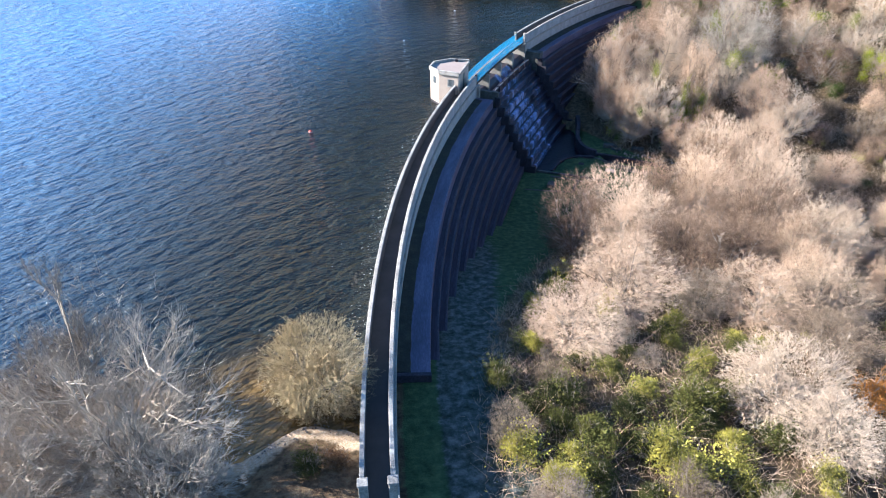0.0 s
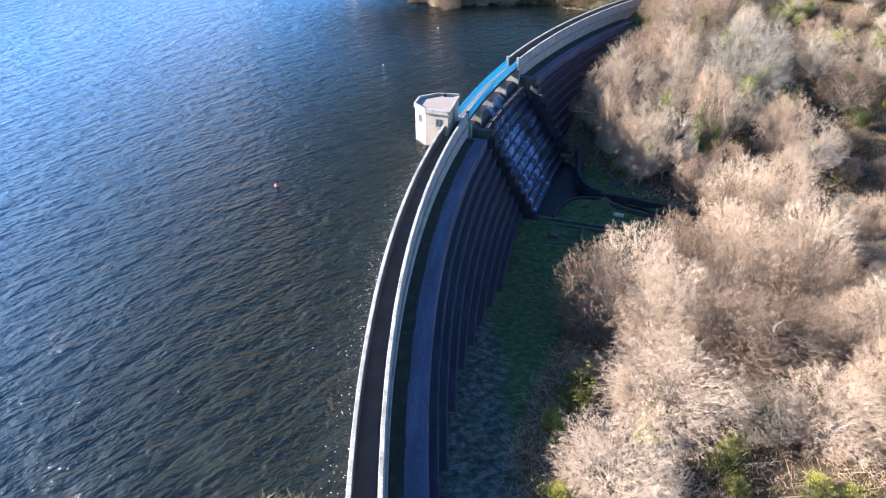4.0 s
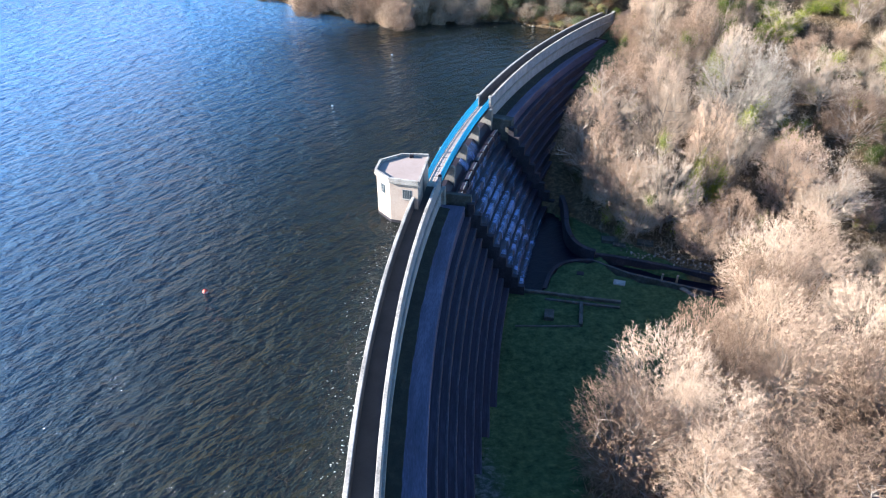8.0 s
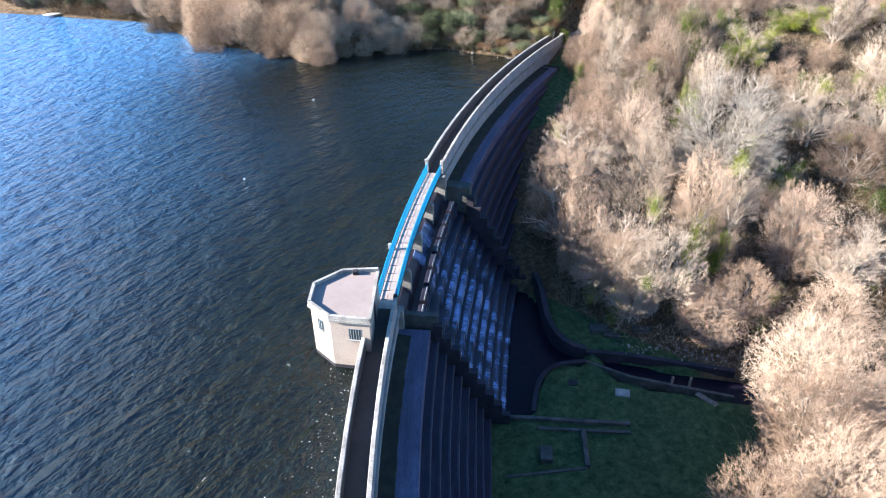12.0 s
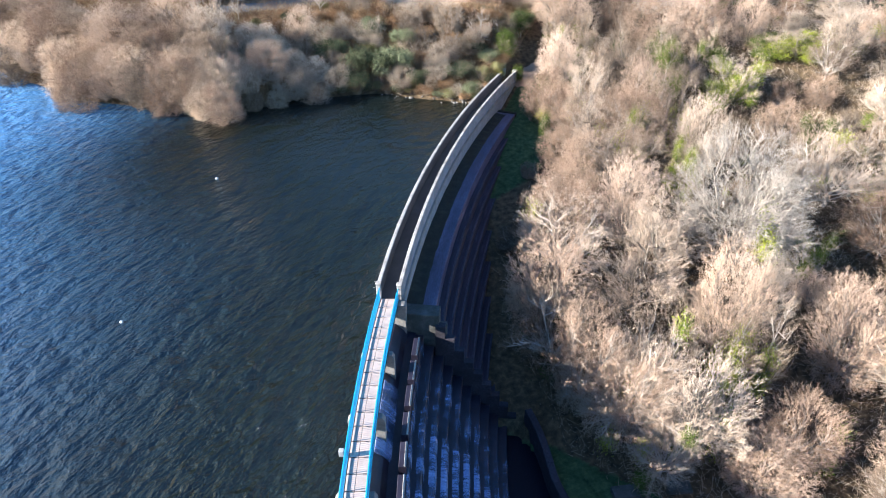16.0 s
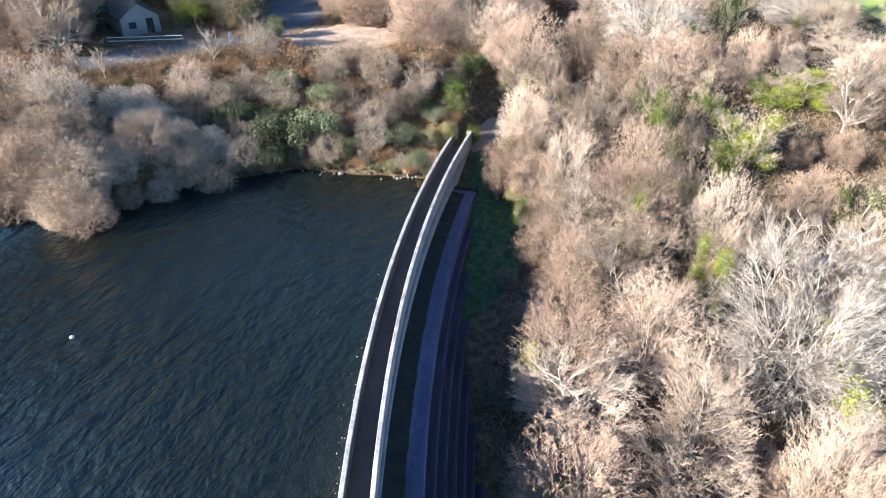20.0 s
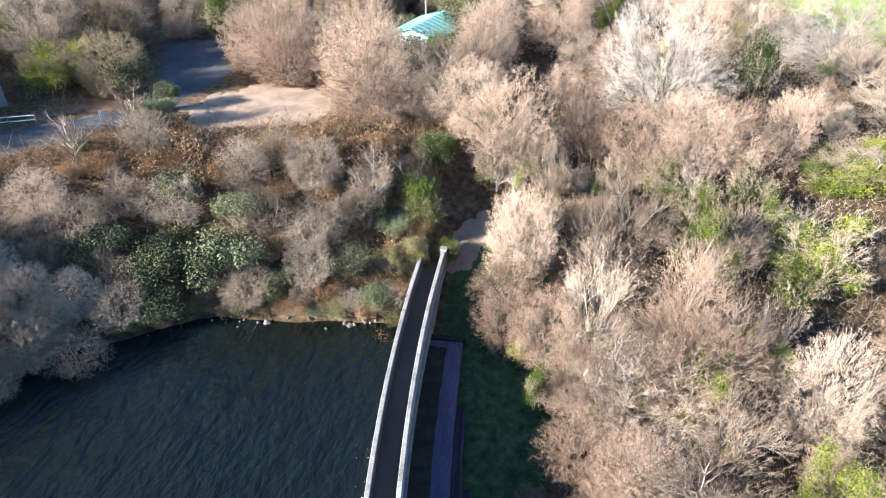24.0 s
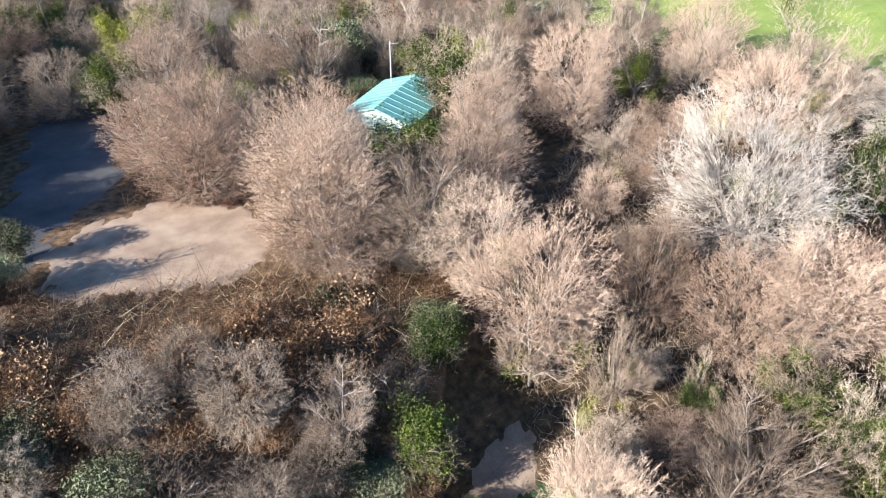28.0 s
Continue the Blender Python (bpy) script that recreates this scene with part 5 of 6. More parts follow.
    for nm, me in (("trunk", mesh_of("trunk", np.concatenate([tv, bv]), np.concatenate([tf, bf + len(tv)]), bark_mat or BARK)), ("crown", mesh_of("crown", V, F, mat))):
        ob = new(nm, me)
        ob.parent = root
    if ivy:
        c0 = levels[1][rng.integers(0, len(levels[1]), max(4, ivy // 700))] * rng.uniform(0.88, 1.12, (max(4, ivy // 700), 1))
        k = rng.integers(0, len(c0), ivy)
        cc = c0[k] + rng.normal(size=(ivy, 3)) * [0.42, 0.42, 0.55]
        LV, LF = leaves(rng, cc, unit(rng.normal(size=(ivy, 3)) + [0, 0, 0.8]), rng.uniform(0.045, 0.1, ivy))
        ob = new("ivy", mesh_of("ivy", LV, LF, leaf or IVY))
        ob.parent = root
    return root


def leafy_bush(name, seed, h, spread, count, size, mat, label, clumps=9, twigs=300, category="bush"):
    """An evergreen bush: uneven clumps of small leaves on short stems."""
    rng = np.random.default_rng(seed)
    root = thing(name, label, category)
    a = rng.uniform(0, 2 * math.pi, clumps)
    q = np.sqrt(rng.uniform(0, 1, clumps)) * spread * 0.7
    cz = h * (0.75 - 0.45 * (q / spread) ** 2) * rng.uniform(0.7, 1.1, clumps)
    C = np.stack([np.cos(a) * q, np.sin(a) * q, cz], -1)
    k = rng.integers(0, clumps, count)
    d = rng.normal(size=(count, 3))
    d /= np.linalg.norm(d, axis=1, keepdims=True)
    rr = spread * 0.42 * rng.uniform(0.45, 1.0, count) ** 0.5 * (1 + 0.35 * np.sin(d[:, 0] * 7 + k) * np.cos(d[:, 1] * 6 + k * 2))
    cc = C[k] + d * rr[:, None] * [1, 1, 0.75]
    cc[:, 2] = np.maximum(cc[:, 2], 0.02)
    nn = d + rng.normal(size=(count, 3)) * 0.6
    nn /= np.linalg.norm(nn, axis=1, keepdims=True)
    V, F = leaves(rng, cc, nn, size * rng.uniform(0.6, 1.3, count))
    ob = new("leaves", mesh_of("leaves", V, F, mat))
    ob.parent = root
    b = np.stack([rng.normal(size=twigs) * 0.2, rng.normal(size=twigs) * 0.2, np.full(twigs, -0.1)], -1)
    t = C[rng.integers(0, clumps, twigs)] * [1.15, 1.15, 1.2] + rng.normal(size=(twigs, 3)) * 0.3 * spread / 2
    V, F = spikes(b, t, np.full(twigs, 0.02))
    ob = new("stem", mesh_of("stem", V, F, TWIG_DARK))
    ob.parent = root
    return root


STOCK = {
    "willow": [fan_plant("willow", 11 + k, 8.0, 4.2, (13, 7, 6, 5, 4), 0.0088, TWIG_TAN, "leafless tan willow with a dense rounded crown of fine twigs", flare=86, bole=0.06, fuzz=0.55, skirt=0.46, shell=2300) for k in range(4)],
    "pale": [fan_plant("pale_tree", 31 + k, 10.0, 4.2, (11, 7, 6, 5, 4), 0.0085, TWIG_PALE, "tall leafless tree with pale grey upswept branches", flare=66, bole=0.16, lift=0.22, fuzz=0.46, bark_mat=PALE_BARK, ivy=(0, 0, 2200, 900)[k], wild=0.26, shell=620) for k in range(4)],
    "ivied": [fan_plant("ivied_tree", 51 + k, 9.0, 3.6, (8, 6, 6, 5, 4), 0.009, TWIG_PALE, "leafless tree with bright green ivy on its limbs", flare=68, bole=0.15, lift=0.2, fuzz=0.5, bark_mat=PALE_BARK, ivy=15000, wild=0.28, shell=350) for k in range(3)],
    "dull": [fan_plant("scrub_willow", 71 + k, 4.6, 2.9, (11, 6, 6, 5, 4), 0.0095, TWIG_DARK, "leafless grey-brown scrub willow on the bank", flare=86, bole=0.05, fuzz=0.6, skirt=0.45, wild=0.26, shell=1500) for k in range(3)],
    "brown": [fan_plant("broad_tree", 131 + k, 7.4, 3.8, (12, 7, 6, 5, 4), 0.0085, TWIG_PINK, "broad leafless tree with a dense pinkish-brown crown", flare=78, bole=0.1, fuzz=0.52, ivy=(0, 1500, 0)[k], wild=0.24, shell=1900) for k in range(3)],
    "old": [fan_plant("old_shore_tree", 141 + k, 10.5, 4.6, (10, 7, 7, 6, 4), 0.0075, TWIG_GREY, "old leafless tree with thin grey-brown branches at the shore", flare=74, bole=0.2, lift=0.25, fuzz=0.5, bark_mat=PALE_BARK, wild=0.35, shell=260) for k in range(2)],
    "sallow": [fan_plant("sallow_bush", 151, 5.0, 3.0, (12, 8, 7, 6, 5), 0.0085, TWIG_OLIVE, "rounded olive-tan sallow bush at the water's edge", flare=90, bole=0.04, fuzz=0.55, wild=0.2, shell=2600, skirt=0.46)],
    "gorse": [bare_plant("gorse_bush", 91 + k, 2.3, 1.7, 7, 6500, 0.26, 0.0135, GORSE, "olive-green spiny gorse bush with yellow tips", dense=0.85, category="bush", fan=0.3, ivy=500, leaf=GORSE) for k in range(3)],
    "holly": [leafy_bush("evergreen_bush", 101 + k, 3.4, 2.2, 4000, 0.075, HOLLY, "grey-green evergreen bush on the bank", 12) for k in range(2)],
    "bracken": [bare_plant("bracken_clump", 111 + k, 1.5, 1.9, 8, 5200, 0.3, 0.012, BRACKEN, "rust-brown bracken and bramble clump", dense=0.85, category="bush", fan=0.2, ivy=700, leaf=BRACKEN) for k in range(3)],
    "green": [bare_plant("ivy_bush", 121 + k, 5.0, 2.1, 4, 3000, 0.6, 0.012, TWIG_DARK, "small tree smothered in bright green ivy", levels=2, kids=3, dense=0.5, ivy=9000) for k in range(2)],
    "birch": [fan_plant("small_birch", 171 + k, 5.0, 1.7, (7, 5, 4, 4, 3), 0.008, TWIG_PALE, "slim leafless birch with pale bark and few twigs", flare=50, bole=0.3, lift=0.4, bark_mat=PALE_BARK, shell=60) for k in range(2)],
    "sand": [fan_plant("sandy_willow", 221 + k, 6.0, 3.6, (13, 7, 6, 5, 4), 0.0085, TWIG_PALE, "leafless sandy-pale willow with a soft rounded crown", flare=84, bole=0.06, fuzz=0.55, skirt=0.46, shell=2300) for k in range(2)],
    "bramble": [leafy_bush("bramble_bush", 181 + k, 1.7, 1.7, 3600, 0.055, (OLIVE_LEAF, BRACKEN, HOLLY)[k], ("olive-green bramble mound", "rust-brown bramble mound", "grey-green bramble mound")[k] + " on the sunny bank", 11, 500) for k in range(3)],
    "osier": [fan_plant("osier", 191 + k, 5.4, 3.2, (11, 7, 7, 6, 5), 0.009, TWIG_SAND, "rounded sandy-grey willow hanging over the reservoir", flare=94, bole=0.05, lift=0.1, fuzz=0.55, skirt=0.5, wild=0.16, shell=2200) for k in range(3)],
    "dome": [fan_plant("great_tree", 201 + k, 11.0, 5.8, (16, 8, 6, 5, 4), 0.0095, TWIG_GREY, "broad old leafless tree with a great pale dome of branches", flare=80, bole=0.14, lift=0.1, fuzz=0.42, bark_mat=PALE_BARK, ivy=2500, wild=0.2, shell=1400) for k in range(2)],
    "rust": [bare_plant("orange_willow", 161, 3.0, 1.6, 6, 4000, 0.6, 0.011, material("orange_twigs", [(0.3, (0.3, 0.1, 0.02)), (0.7, (0.6, 0.26, 0.06))], 0.9, scale=1, bump=0.0), "bright orange leafless willow shrub in the scrub", dense=0.7, category="bush")],
}
REACH = {"willow": 4.2, "pale": 4.2, "ivied": 3.6, "dull": 2.9, "gorse": 1.7, "holly": 2.2, "bracken": 1.9, "green": 2.0, "brown": 3.8, "rust": 1.6, "old": 4.6, "birch": 1.7, "osier": 3.2, "dome": 5.8, "bramble": 1.7, "sallow": 3.0, "sand": 3.6}
TALL = {"willow": 8.0, "pale": 10.0, "ivied": 9.0, "dull": 4.6, "gorse": 2.3, "green": 5.0, "brown": 7.4, "dome": 11.0, "sand": 6.0}
_used = {}
rng = np.random.default_rng(5)
PLANTED = []


def plant(kind, x, y, scale=1.0, tall=1.0, group=""):
    """One plant on the ground; the first of each stock is the original itself."""
    pool = STOCK[kind]
    PLANTED.append((x, y, scale * REACH[kind]))
    n = _used.get(kind, 0)
    _used[kind] = n + 1
    src = pool[n % len(pool)]
    m = pose(x, y, ground_z(x, y), 0, 0, rng.uniform(0, 360)) @ Matrix.Diagonal((scale, scale, scale * tall, 1))
    if n < len(pool):
        src.matrix_basis = m
        ob = src
    else:
        ob = copy_thing(src, Matrix())
        ob.matrix_basis = m
    if group:
        tagged(ob, group=group)
    return ob


def scatter(n, spot, gap, tries=40):
    """Points that keep gap metres apart, from a function that proposes them."""
    out = []
    for _ in range(n * tries):
        if len(out) >= n:
            break
        p = spot()
        if p is not None and all((p[0] - q[0]) ** 2 + (p[1] - q[1]) ** 2 > gap * gap for q in out) and all(math.hypot(p[0] - q[0], p[1] - q[1]) > 0.55 * gap + 0.5 * q[2] for q in PLANTED):
            out.append(p)
    return out


# ---- undergrowth: what nobody could count ----
def undergrowth(name, label, seed, n, spot, mat, h0, h1, leaf_n, leaf_mat, leaf_size):
    """Brambles and dead stems over a stretch of ground: fine spikes with small leaves between them."""
    r = np.random.default_rng(seed)
    root = thing(name, label, "undergrowth", kind="stuff")
    for nm, count, m in (("stem_tangle", n, mat), ("leaf_litter", leaf_n, leaf_mat)):
        x, y = spot(r, count)
        z = terrain(x, y)
        c = len(x)
        clump = 0.45 + 0.55 * np.clip(rough(x, y, 0.9, seed) + 0.6 * rough(x, y, 2.3, seed + 1) + 0.4, 0, 1.6)
        if nm == "stem_tangle":
            hh = r.uniform(h0, h1, c) * clump
            base = np.stack([x, y, z + r.uniform(-0.1, 0.5, c) * hh], -1)
            d = r.normal(size=(c, 3)) * [0.75, 0.75, 0.4] + [0, 0, 0.75]
            V, F = spikes(base, base + d * hh[:, None], np.full(c, 0.016))
        else:
            cc = np.stack([x, y, z + r.uniform(0.05, 0.9, c) * h1 * clump], -1)
            nn = r.normal(size=(c, 3)) + [0, 0, 0.9]
            nn /= np.linalg.norm(nn, axis=1, keepdims=True)
            V, F = leaves(r, cc, nn, leaf_size * r.uniform(0.6, 1.3, c))
        ob = new(nm, mesh_of(nm, V, F, m))
        ob.parent = root
        tagged(ob, kind="stuff")
    return root


PASTURE = [(101, 160), (112, 140), (135, 128), (185, 128), (200, 240), (108, 240), (104, 195)]


def zone_near(r, n):
    th, o = r.uniform(-10, 21, n), 4 + 72 * r.uniform(0, 1, n) ** 1.2
    e = np.interp(th, [-9, -6, -2.7, 1, 7, 10, 14, 16.5, 19.5, 21], [5, 5.3, 6.0, 7.8, 12.5, 16, 22.5, 25, 30, 38])
    k = o > e + r.normal(size=n) * 0.5
    a = np.radians(th[k])
    return CX - (RF - o[k]) * np.cos(a), CY + (RF - o[k]) * np.sin(a)


def zone_far(r, n):
    th, o = r.uniform(21, 78, n), 3 + 85 * r.uniform(0, 1, n) ** 1.2
    e = np.interp(th, [20, 22, 24, 26, 30, 33, 36, 40, 44, 46, 58], [44, 34, 20, 14, 10, 7.5, 7, 9, 9.5, 4.5, -2])
    k = o > e + r.normal(size=n) * 0.5
    a = np.radians(th[k])
    x, y = CX - (RF - o[k]) * np.cos(a), CY + (RF - o[k]) * np.sin(a)
    k = inside(x, y, PASTURE) < 0.5
    return x[k], y[k]


CLEAR = ([(33, 175), (44, 169), (48, 172), (48, 179), (45, 184), (33, 184)], [(8, 179), (28, 180), (36, 179), (43, 187), (50, 218), (41, 218), (34, 196), (28, 188), (8, 188)], [(8, 190), (20, 190), (22, 203), (8, 204)], [(60, 177), (69, 177), (71, 187), (60, 187)], [(43.5, 150), (47, 149), (50, 150), (50, 152), (45, 152.4)])


def zone_bank(r, n):
    x = r.uniform(-45, 97, n)
    far = 0.3 + 60 * r.uniform(0, 1, n) ** 1.5
    y = np.interp(x, FAR_X, FAR_Y) + far
    o = RF - np.hypot(x - CX, y - CY)
    k = (o < -2.6)
    for poly in CLEAR:
        k &= inside(x, y, poly) < 0.2
    return x[k], y[k]


def zone_shore(r, n):
    x, y = r.uniform(-32, -12.5, n), r.uniform(5, 30, n)
    k = (np.interp(x, NEAR_X, NEAR_Y) - y > 1.6 + r.normal(size=n) * 0.4) & (RF - np.hypot(x - CX, y - CY) < -2.3)
    return x[k], y[k]


undergrowth("undergrowth", "tan brambles and dead stems under the trees below the dam", 1, 60000, zone_near, TWIG_TAN, 0.6, 1.5, 26000, GORSE, 0.075)
undergrowth("undergrowth", "brown brambles and ivy under the trees on the valley side", 2, 85000, zone_far, TWIG_DARK, 0.6, 1.5, 26000, BRACKEN, 0.09)
undergrowth("undergrowth", "rust-brown bracken and brambles over the far bank", 3, 140000, zone_bank, BRACKEN, 0.8, 2.1, 110000, BRACKEN, 0.06)
undergrowth("undergrowth", "green brambles and ivy leaves over the far bank", 8, 30000, zone_bank, TWIG_OLIVE, 0.8, 1.9, 70000, OLIVE_LEAF, 0.06)
undergrowth("undergrowth", "dry grass and stems on the near shore", 4, 12000, zone_shore, TWIG_DARK, 0.3, 0.8, 4000, GORSE, 0.06)
plant("gorse", 10.4, 48.4, 1.06)
plant("gorse", 14.2, 44.0, 0.71)
plant("gorse", 3.9, 32.7, 0.91)
plant("gorse", 7.9, 30.5, 1.19)
plant("gorse", 5.7, 29.6, 0.74)
plant("gorse", 12.0, 29.1, 0.94)
plant("gorse", 16.1, 30.0, 1.27)
plant("gorse", 13.0, 25.4, 1.15)
plant("gorse", 9.0, 26.6, 1.09)
plant("gorse", 4.8, 25.6, 0.97)
plant("gorse", 13.9, 23.6, 1.1)
plant("gorse", 6.7, 23.1, 0.91)
plant("gorse", 21.7, 36.7, 0.74)
plant("gorse", 8.7, 23.9, 0.84)
plant("willow", -7.5, 166.8, 0.9)
plant("willow", -1.1, 166.4, 0.92)
plant("willow", 5.2, 155.5, 0.72)
plant("willow", -12.6, 167.4, 0.85)
plant("willow", 11.9, 161.8, 0.75)
plant("dull", 14.4, 158.9, 0.9)
plant("dull", 21.1, 159.0, 0.75)
plant("bramble", 31.0, 155.2, 0.9)
plant("bramble", 34.8, 152.2, 0.9)
plant("dull", 27.6, 164.5, 0.85)
plant("holly", 28.5, 158.1, 1.32)
plant("willow", 54.9, 160.7, 0.9)
plant("brown", 48.2, 185.5, 1.16)
plant("dull", 55.5, 182.0, 1.15)
plant("dull", 33.2, 159.0, 0.89)
plant("dull", 36.6, 156.2, 0.77)
plant("dull", 39.7, 155.8, 0.71)
plant("bramble", 37.2, 149.9, 0.9)
plant("dull", 29.5, 155.5, 0.72)
plant("dull", 24.5, 167.2, 0.7)
plant("dull", 20.8, 165.9, 0.86)
plant("dull", 17.3, 157.2, 0.75)
plant("dull", 42.9, 206.5, 1.31)
plant("holly", 49.4, 158.5, 0.83)
plant("holly", 30.5, 187.6, 1.32)
plant("holly", 33.4, 214.4, 1.32)
plant("holly", 45.8, 205.5, 1.32)
plant("holly", 41.7, 153.7, 0.75)
plant("bracken", 32.6, 165.2, 1.23)
plant("bracken", 30.3, 168.3, 1.25)
plant("bracken", 26.7, 168.2, 1.22)
plant("bracken", 36.1, 164.6, 1.26)
plant("bracken", 38.3, 161.6, 1.24)
plant("bracken", 42.1, 161.3, 1.28)
plant("bracken", 35.3, 161.4, 1.11)
plant("bracken", 30.7, 164.3, 1.1)
plant("bracken", 38.5, 158.7, 1.0)
plant("bracken", 24.3, 171.0, 1.0)
plant("bracken", 43.1, 158.8, 1.04)
plant("bracken", 40.9, 151.9, 0.97)
plant("brown", 55.7, 179.3, 0.78)
plant("pale", 41.4, 156.6, 0.54)
plant("dull", 77.7, 177.9, 1.32)
plant("dull", 32.7, 163.2, 0.67)
plant("dull", 57.0, 214.2, 1.32)
plant("dull", 61.3, 204.7, 1.32)
plant("dull", 83.5, 192.1, 1.32)
plant("holly", 68.9, 199.7, 1.32)
plant("bracken", 41.3, 165.0, 1.28)
plant("bracken", 45.1, 161.0, 1.26)
plant("bracken", 39.5, 160.2, 0.93)
plant("dull", -21.3, 181.7, 1.32)
plant("dull", -3.5, 163.1, 1.32)
# the old trees at the near shore
plant("old", -17.6, 24.6, 1.25)
plant("old", -22.8, 29.5, 1.1)
plant("old", -13.6, 20.6, 0.95)
plant("old", -23.5, 20.5, 1.2)
plant("old", -28.0, 26.0, 0.9)
plant("old", -17.0, 14.5, 0.9)
plant("dull", -19.5, 28.5, 1.0)
plant("dull", -10.5, 17.0, 0.9)
for x, y, c in ((-22.0, 23.1, 1.2), (-18.0, 22.4, 1.15), (-14.6, 21.6, 0.95), (-22.1, 27.0, 1.1), (-18.2, 25.8, 1.1), (-15.0, 23.6, 0.85), (-26.5, 29.0, 1.1)):
    plant("dull", x, y, c)
plant("sallow", -8.1, 30.9, 1.25)
plant("gorse", -7.6, 24.4, 0.7)
plant("bracken", -6.4, 25.2, 0.6)
# trees round the cottage and the track; those to its west are added to shade it
for x, y, k, c in ((6.0, 192.0, "pale", 1.15), (7.0, 199.5, "pale", 1.2), (2.0, 196.0, "ivied", 1.15), (3.5, 189.5, "brown", 1.0), (29.6, 189.2, "sallow", 1.25), (32.2, 200.0, "sallow", 1.4), (27.5, 194.0, "holly", 1.1), (32.6, 181.6, "holly", 0.9), (22.7, 174.5, "birch", 1.0), (28.6, 177.6, "birch", 1.15), (8.0, 177.6, "birch", 0.9), (10.6, 175.5, "birch", 0.8), (5.0, 178.2, "birch", 0.9), (44.6, 188.2, "brown", 0.95), (48.8, 170.0, "willow", 1.15), (51.5, 174.5, "willow", 1.2), (45.8, 202.0, "green", 1.2), (25.0, 200.5, "pale", 1.2), (23.0, 207.0, "green", 1.4), (29.0, 157.9, "holly", 1.5), (31.6, 160.6, "holly", 1.1), (36.5, 163.5, "dull", 0.7), (28.2, 165.6, "holly", 1.1), (24.6, 160.6, "holly", 1.3), (21.6, 164.0, "holly", 1.2), (26.2, 162.6, "bramble", 1.4), (23.4, 157.9, "holly", 1.0), (32.6, 157.6, "bramble", 1.3), (36.8, 153.2, "bramble", 1.3), (31.6, 154.9, "holly", 0.8), (33.6, 163.6, "dull", 0.85), (38.0, 160.0, "dull", 0.95), (35.2, 156.0, "dull", 0.7), (40.8, 155.0, "holly", 0.7), (45.0, 156.4, "dull", 0.7), (10.4, 196.4, "holly", 1.6), (-2.0, 193.0, "pale", 1.3), (-1.5, 200.0, "pale", 1.3), (9.0, 204.5, "ivied", 1.2), (9.4, 193.6, "pale", 1.25), (10.0, 200.5, "pale", 1.3), (6.5, 186.5, "pale", 1.1), (57.0, 180.0, "dull", 0.9)):
    plant(k, x, y, c)
# crowns beyond the shed and the track
for x, y, k, c in ((89.0, 166.0, "pale", 1.1), (96.0, 160.0, "pale", 1.1), (86.0, 158.0, "brown", 1.2), (97.5, 171.0, "brown", 1.2), (91.0, 177.0, "pale", 1.1), (76.5, 171.0, "brown", 1.3), (53.0, 178.5, "dull", 0.9), (68.6, 178.6, "green", 1.5), (48.6, 194.4, "pale", 1.0), (59.0, 211.0, "dome", 0.95), (70.4, 198.0, "holly", 2.0), (30.6, 177.8, "holly", 1.0), (66.0, 203.0, "holly", 1.8), (52.0, 203.0, "brown", 1.2)):
    plant(k, x, y, c)
# bushes that hang over the lawn's edge near the dam's end
for th, o, k, c in ((37.5, 10.2, "brown", 0.6), (38.6, 11.0, "willow", 0.7), (39.6, 11.8, "brown", 0.65), (40.6, 12.4, "willow", 0.7), (41.6, 12.2, "brown", 0.6), (42.6, 11.4, "willow", 0.65), (43.6, 9.6, "brown", 0.55), (44.6, 8.2, "willow", 0.55), (45.4, 6.8, "brown", 0.5), (40.0, 14.6, "brown", 0.8), (42.0, 15.0, "willow", 0.8), (44.0, 13.2, "brown", 0.75), (46.0, 10.0, "willow", 0.7), (38.0, 13.4, "willow", 0.75)):
    q = arc(o, th)
    plant(k, q.x, q.y, c * 0.66, 0.85)
# brambles that hang down to the waterline
for k in range(24):
    x = 21.5 + 0.74 * k
    plant(("bramble", "bracken", "bramble", "dull")[k % 4], x, float(np.interp(x, FAR_X, FAR_Y)) + 0.55 + 0.5 * (k % 2), (0.66, 0.6, 0.78, 0.36)[k % 4])
# ivy over the dam's far end
q = arc(0.1, 46.5)
plant("green", q.x, q.y, 0.46, 1.0)
plant("gorse", 41.9, 151.0, 0.7)
for th, o, c in ((43.4, -3.4, 0.5), (44.1, -3.0, 0.6), (44.8, -2.8, 0.65), (45.5, -2.9, 0.7), (46.2, -2.6, 0.7), (46.8, -2.4, 0.7), (44.6, -4.4, 0.8), (45.6, -4.2, 0.8)):
    q = arc(o, th)
    plant("bramble" if c > 0.55 else "bracken", q.x, q.y, c, 1.5)


# the crowns of the wood below the dam, one by one: place, radius, height
def crowns(kind, rows):
    for x, y, r, h in rows:
        c = r / REACH[kind]
        plant(kind, x, y, c, h / (TALL[kind] * c))


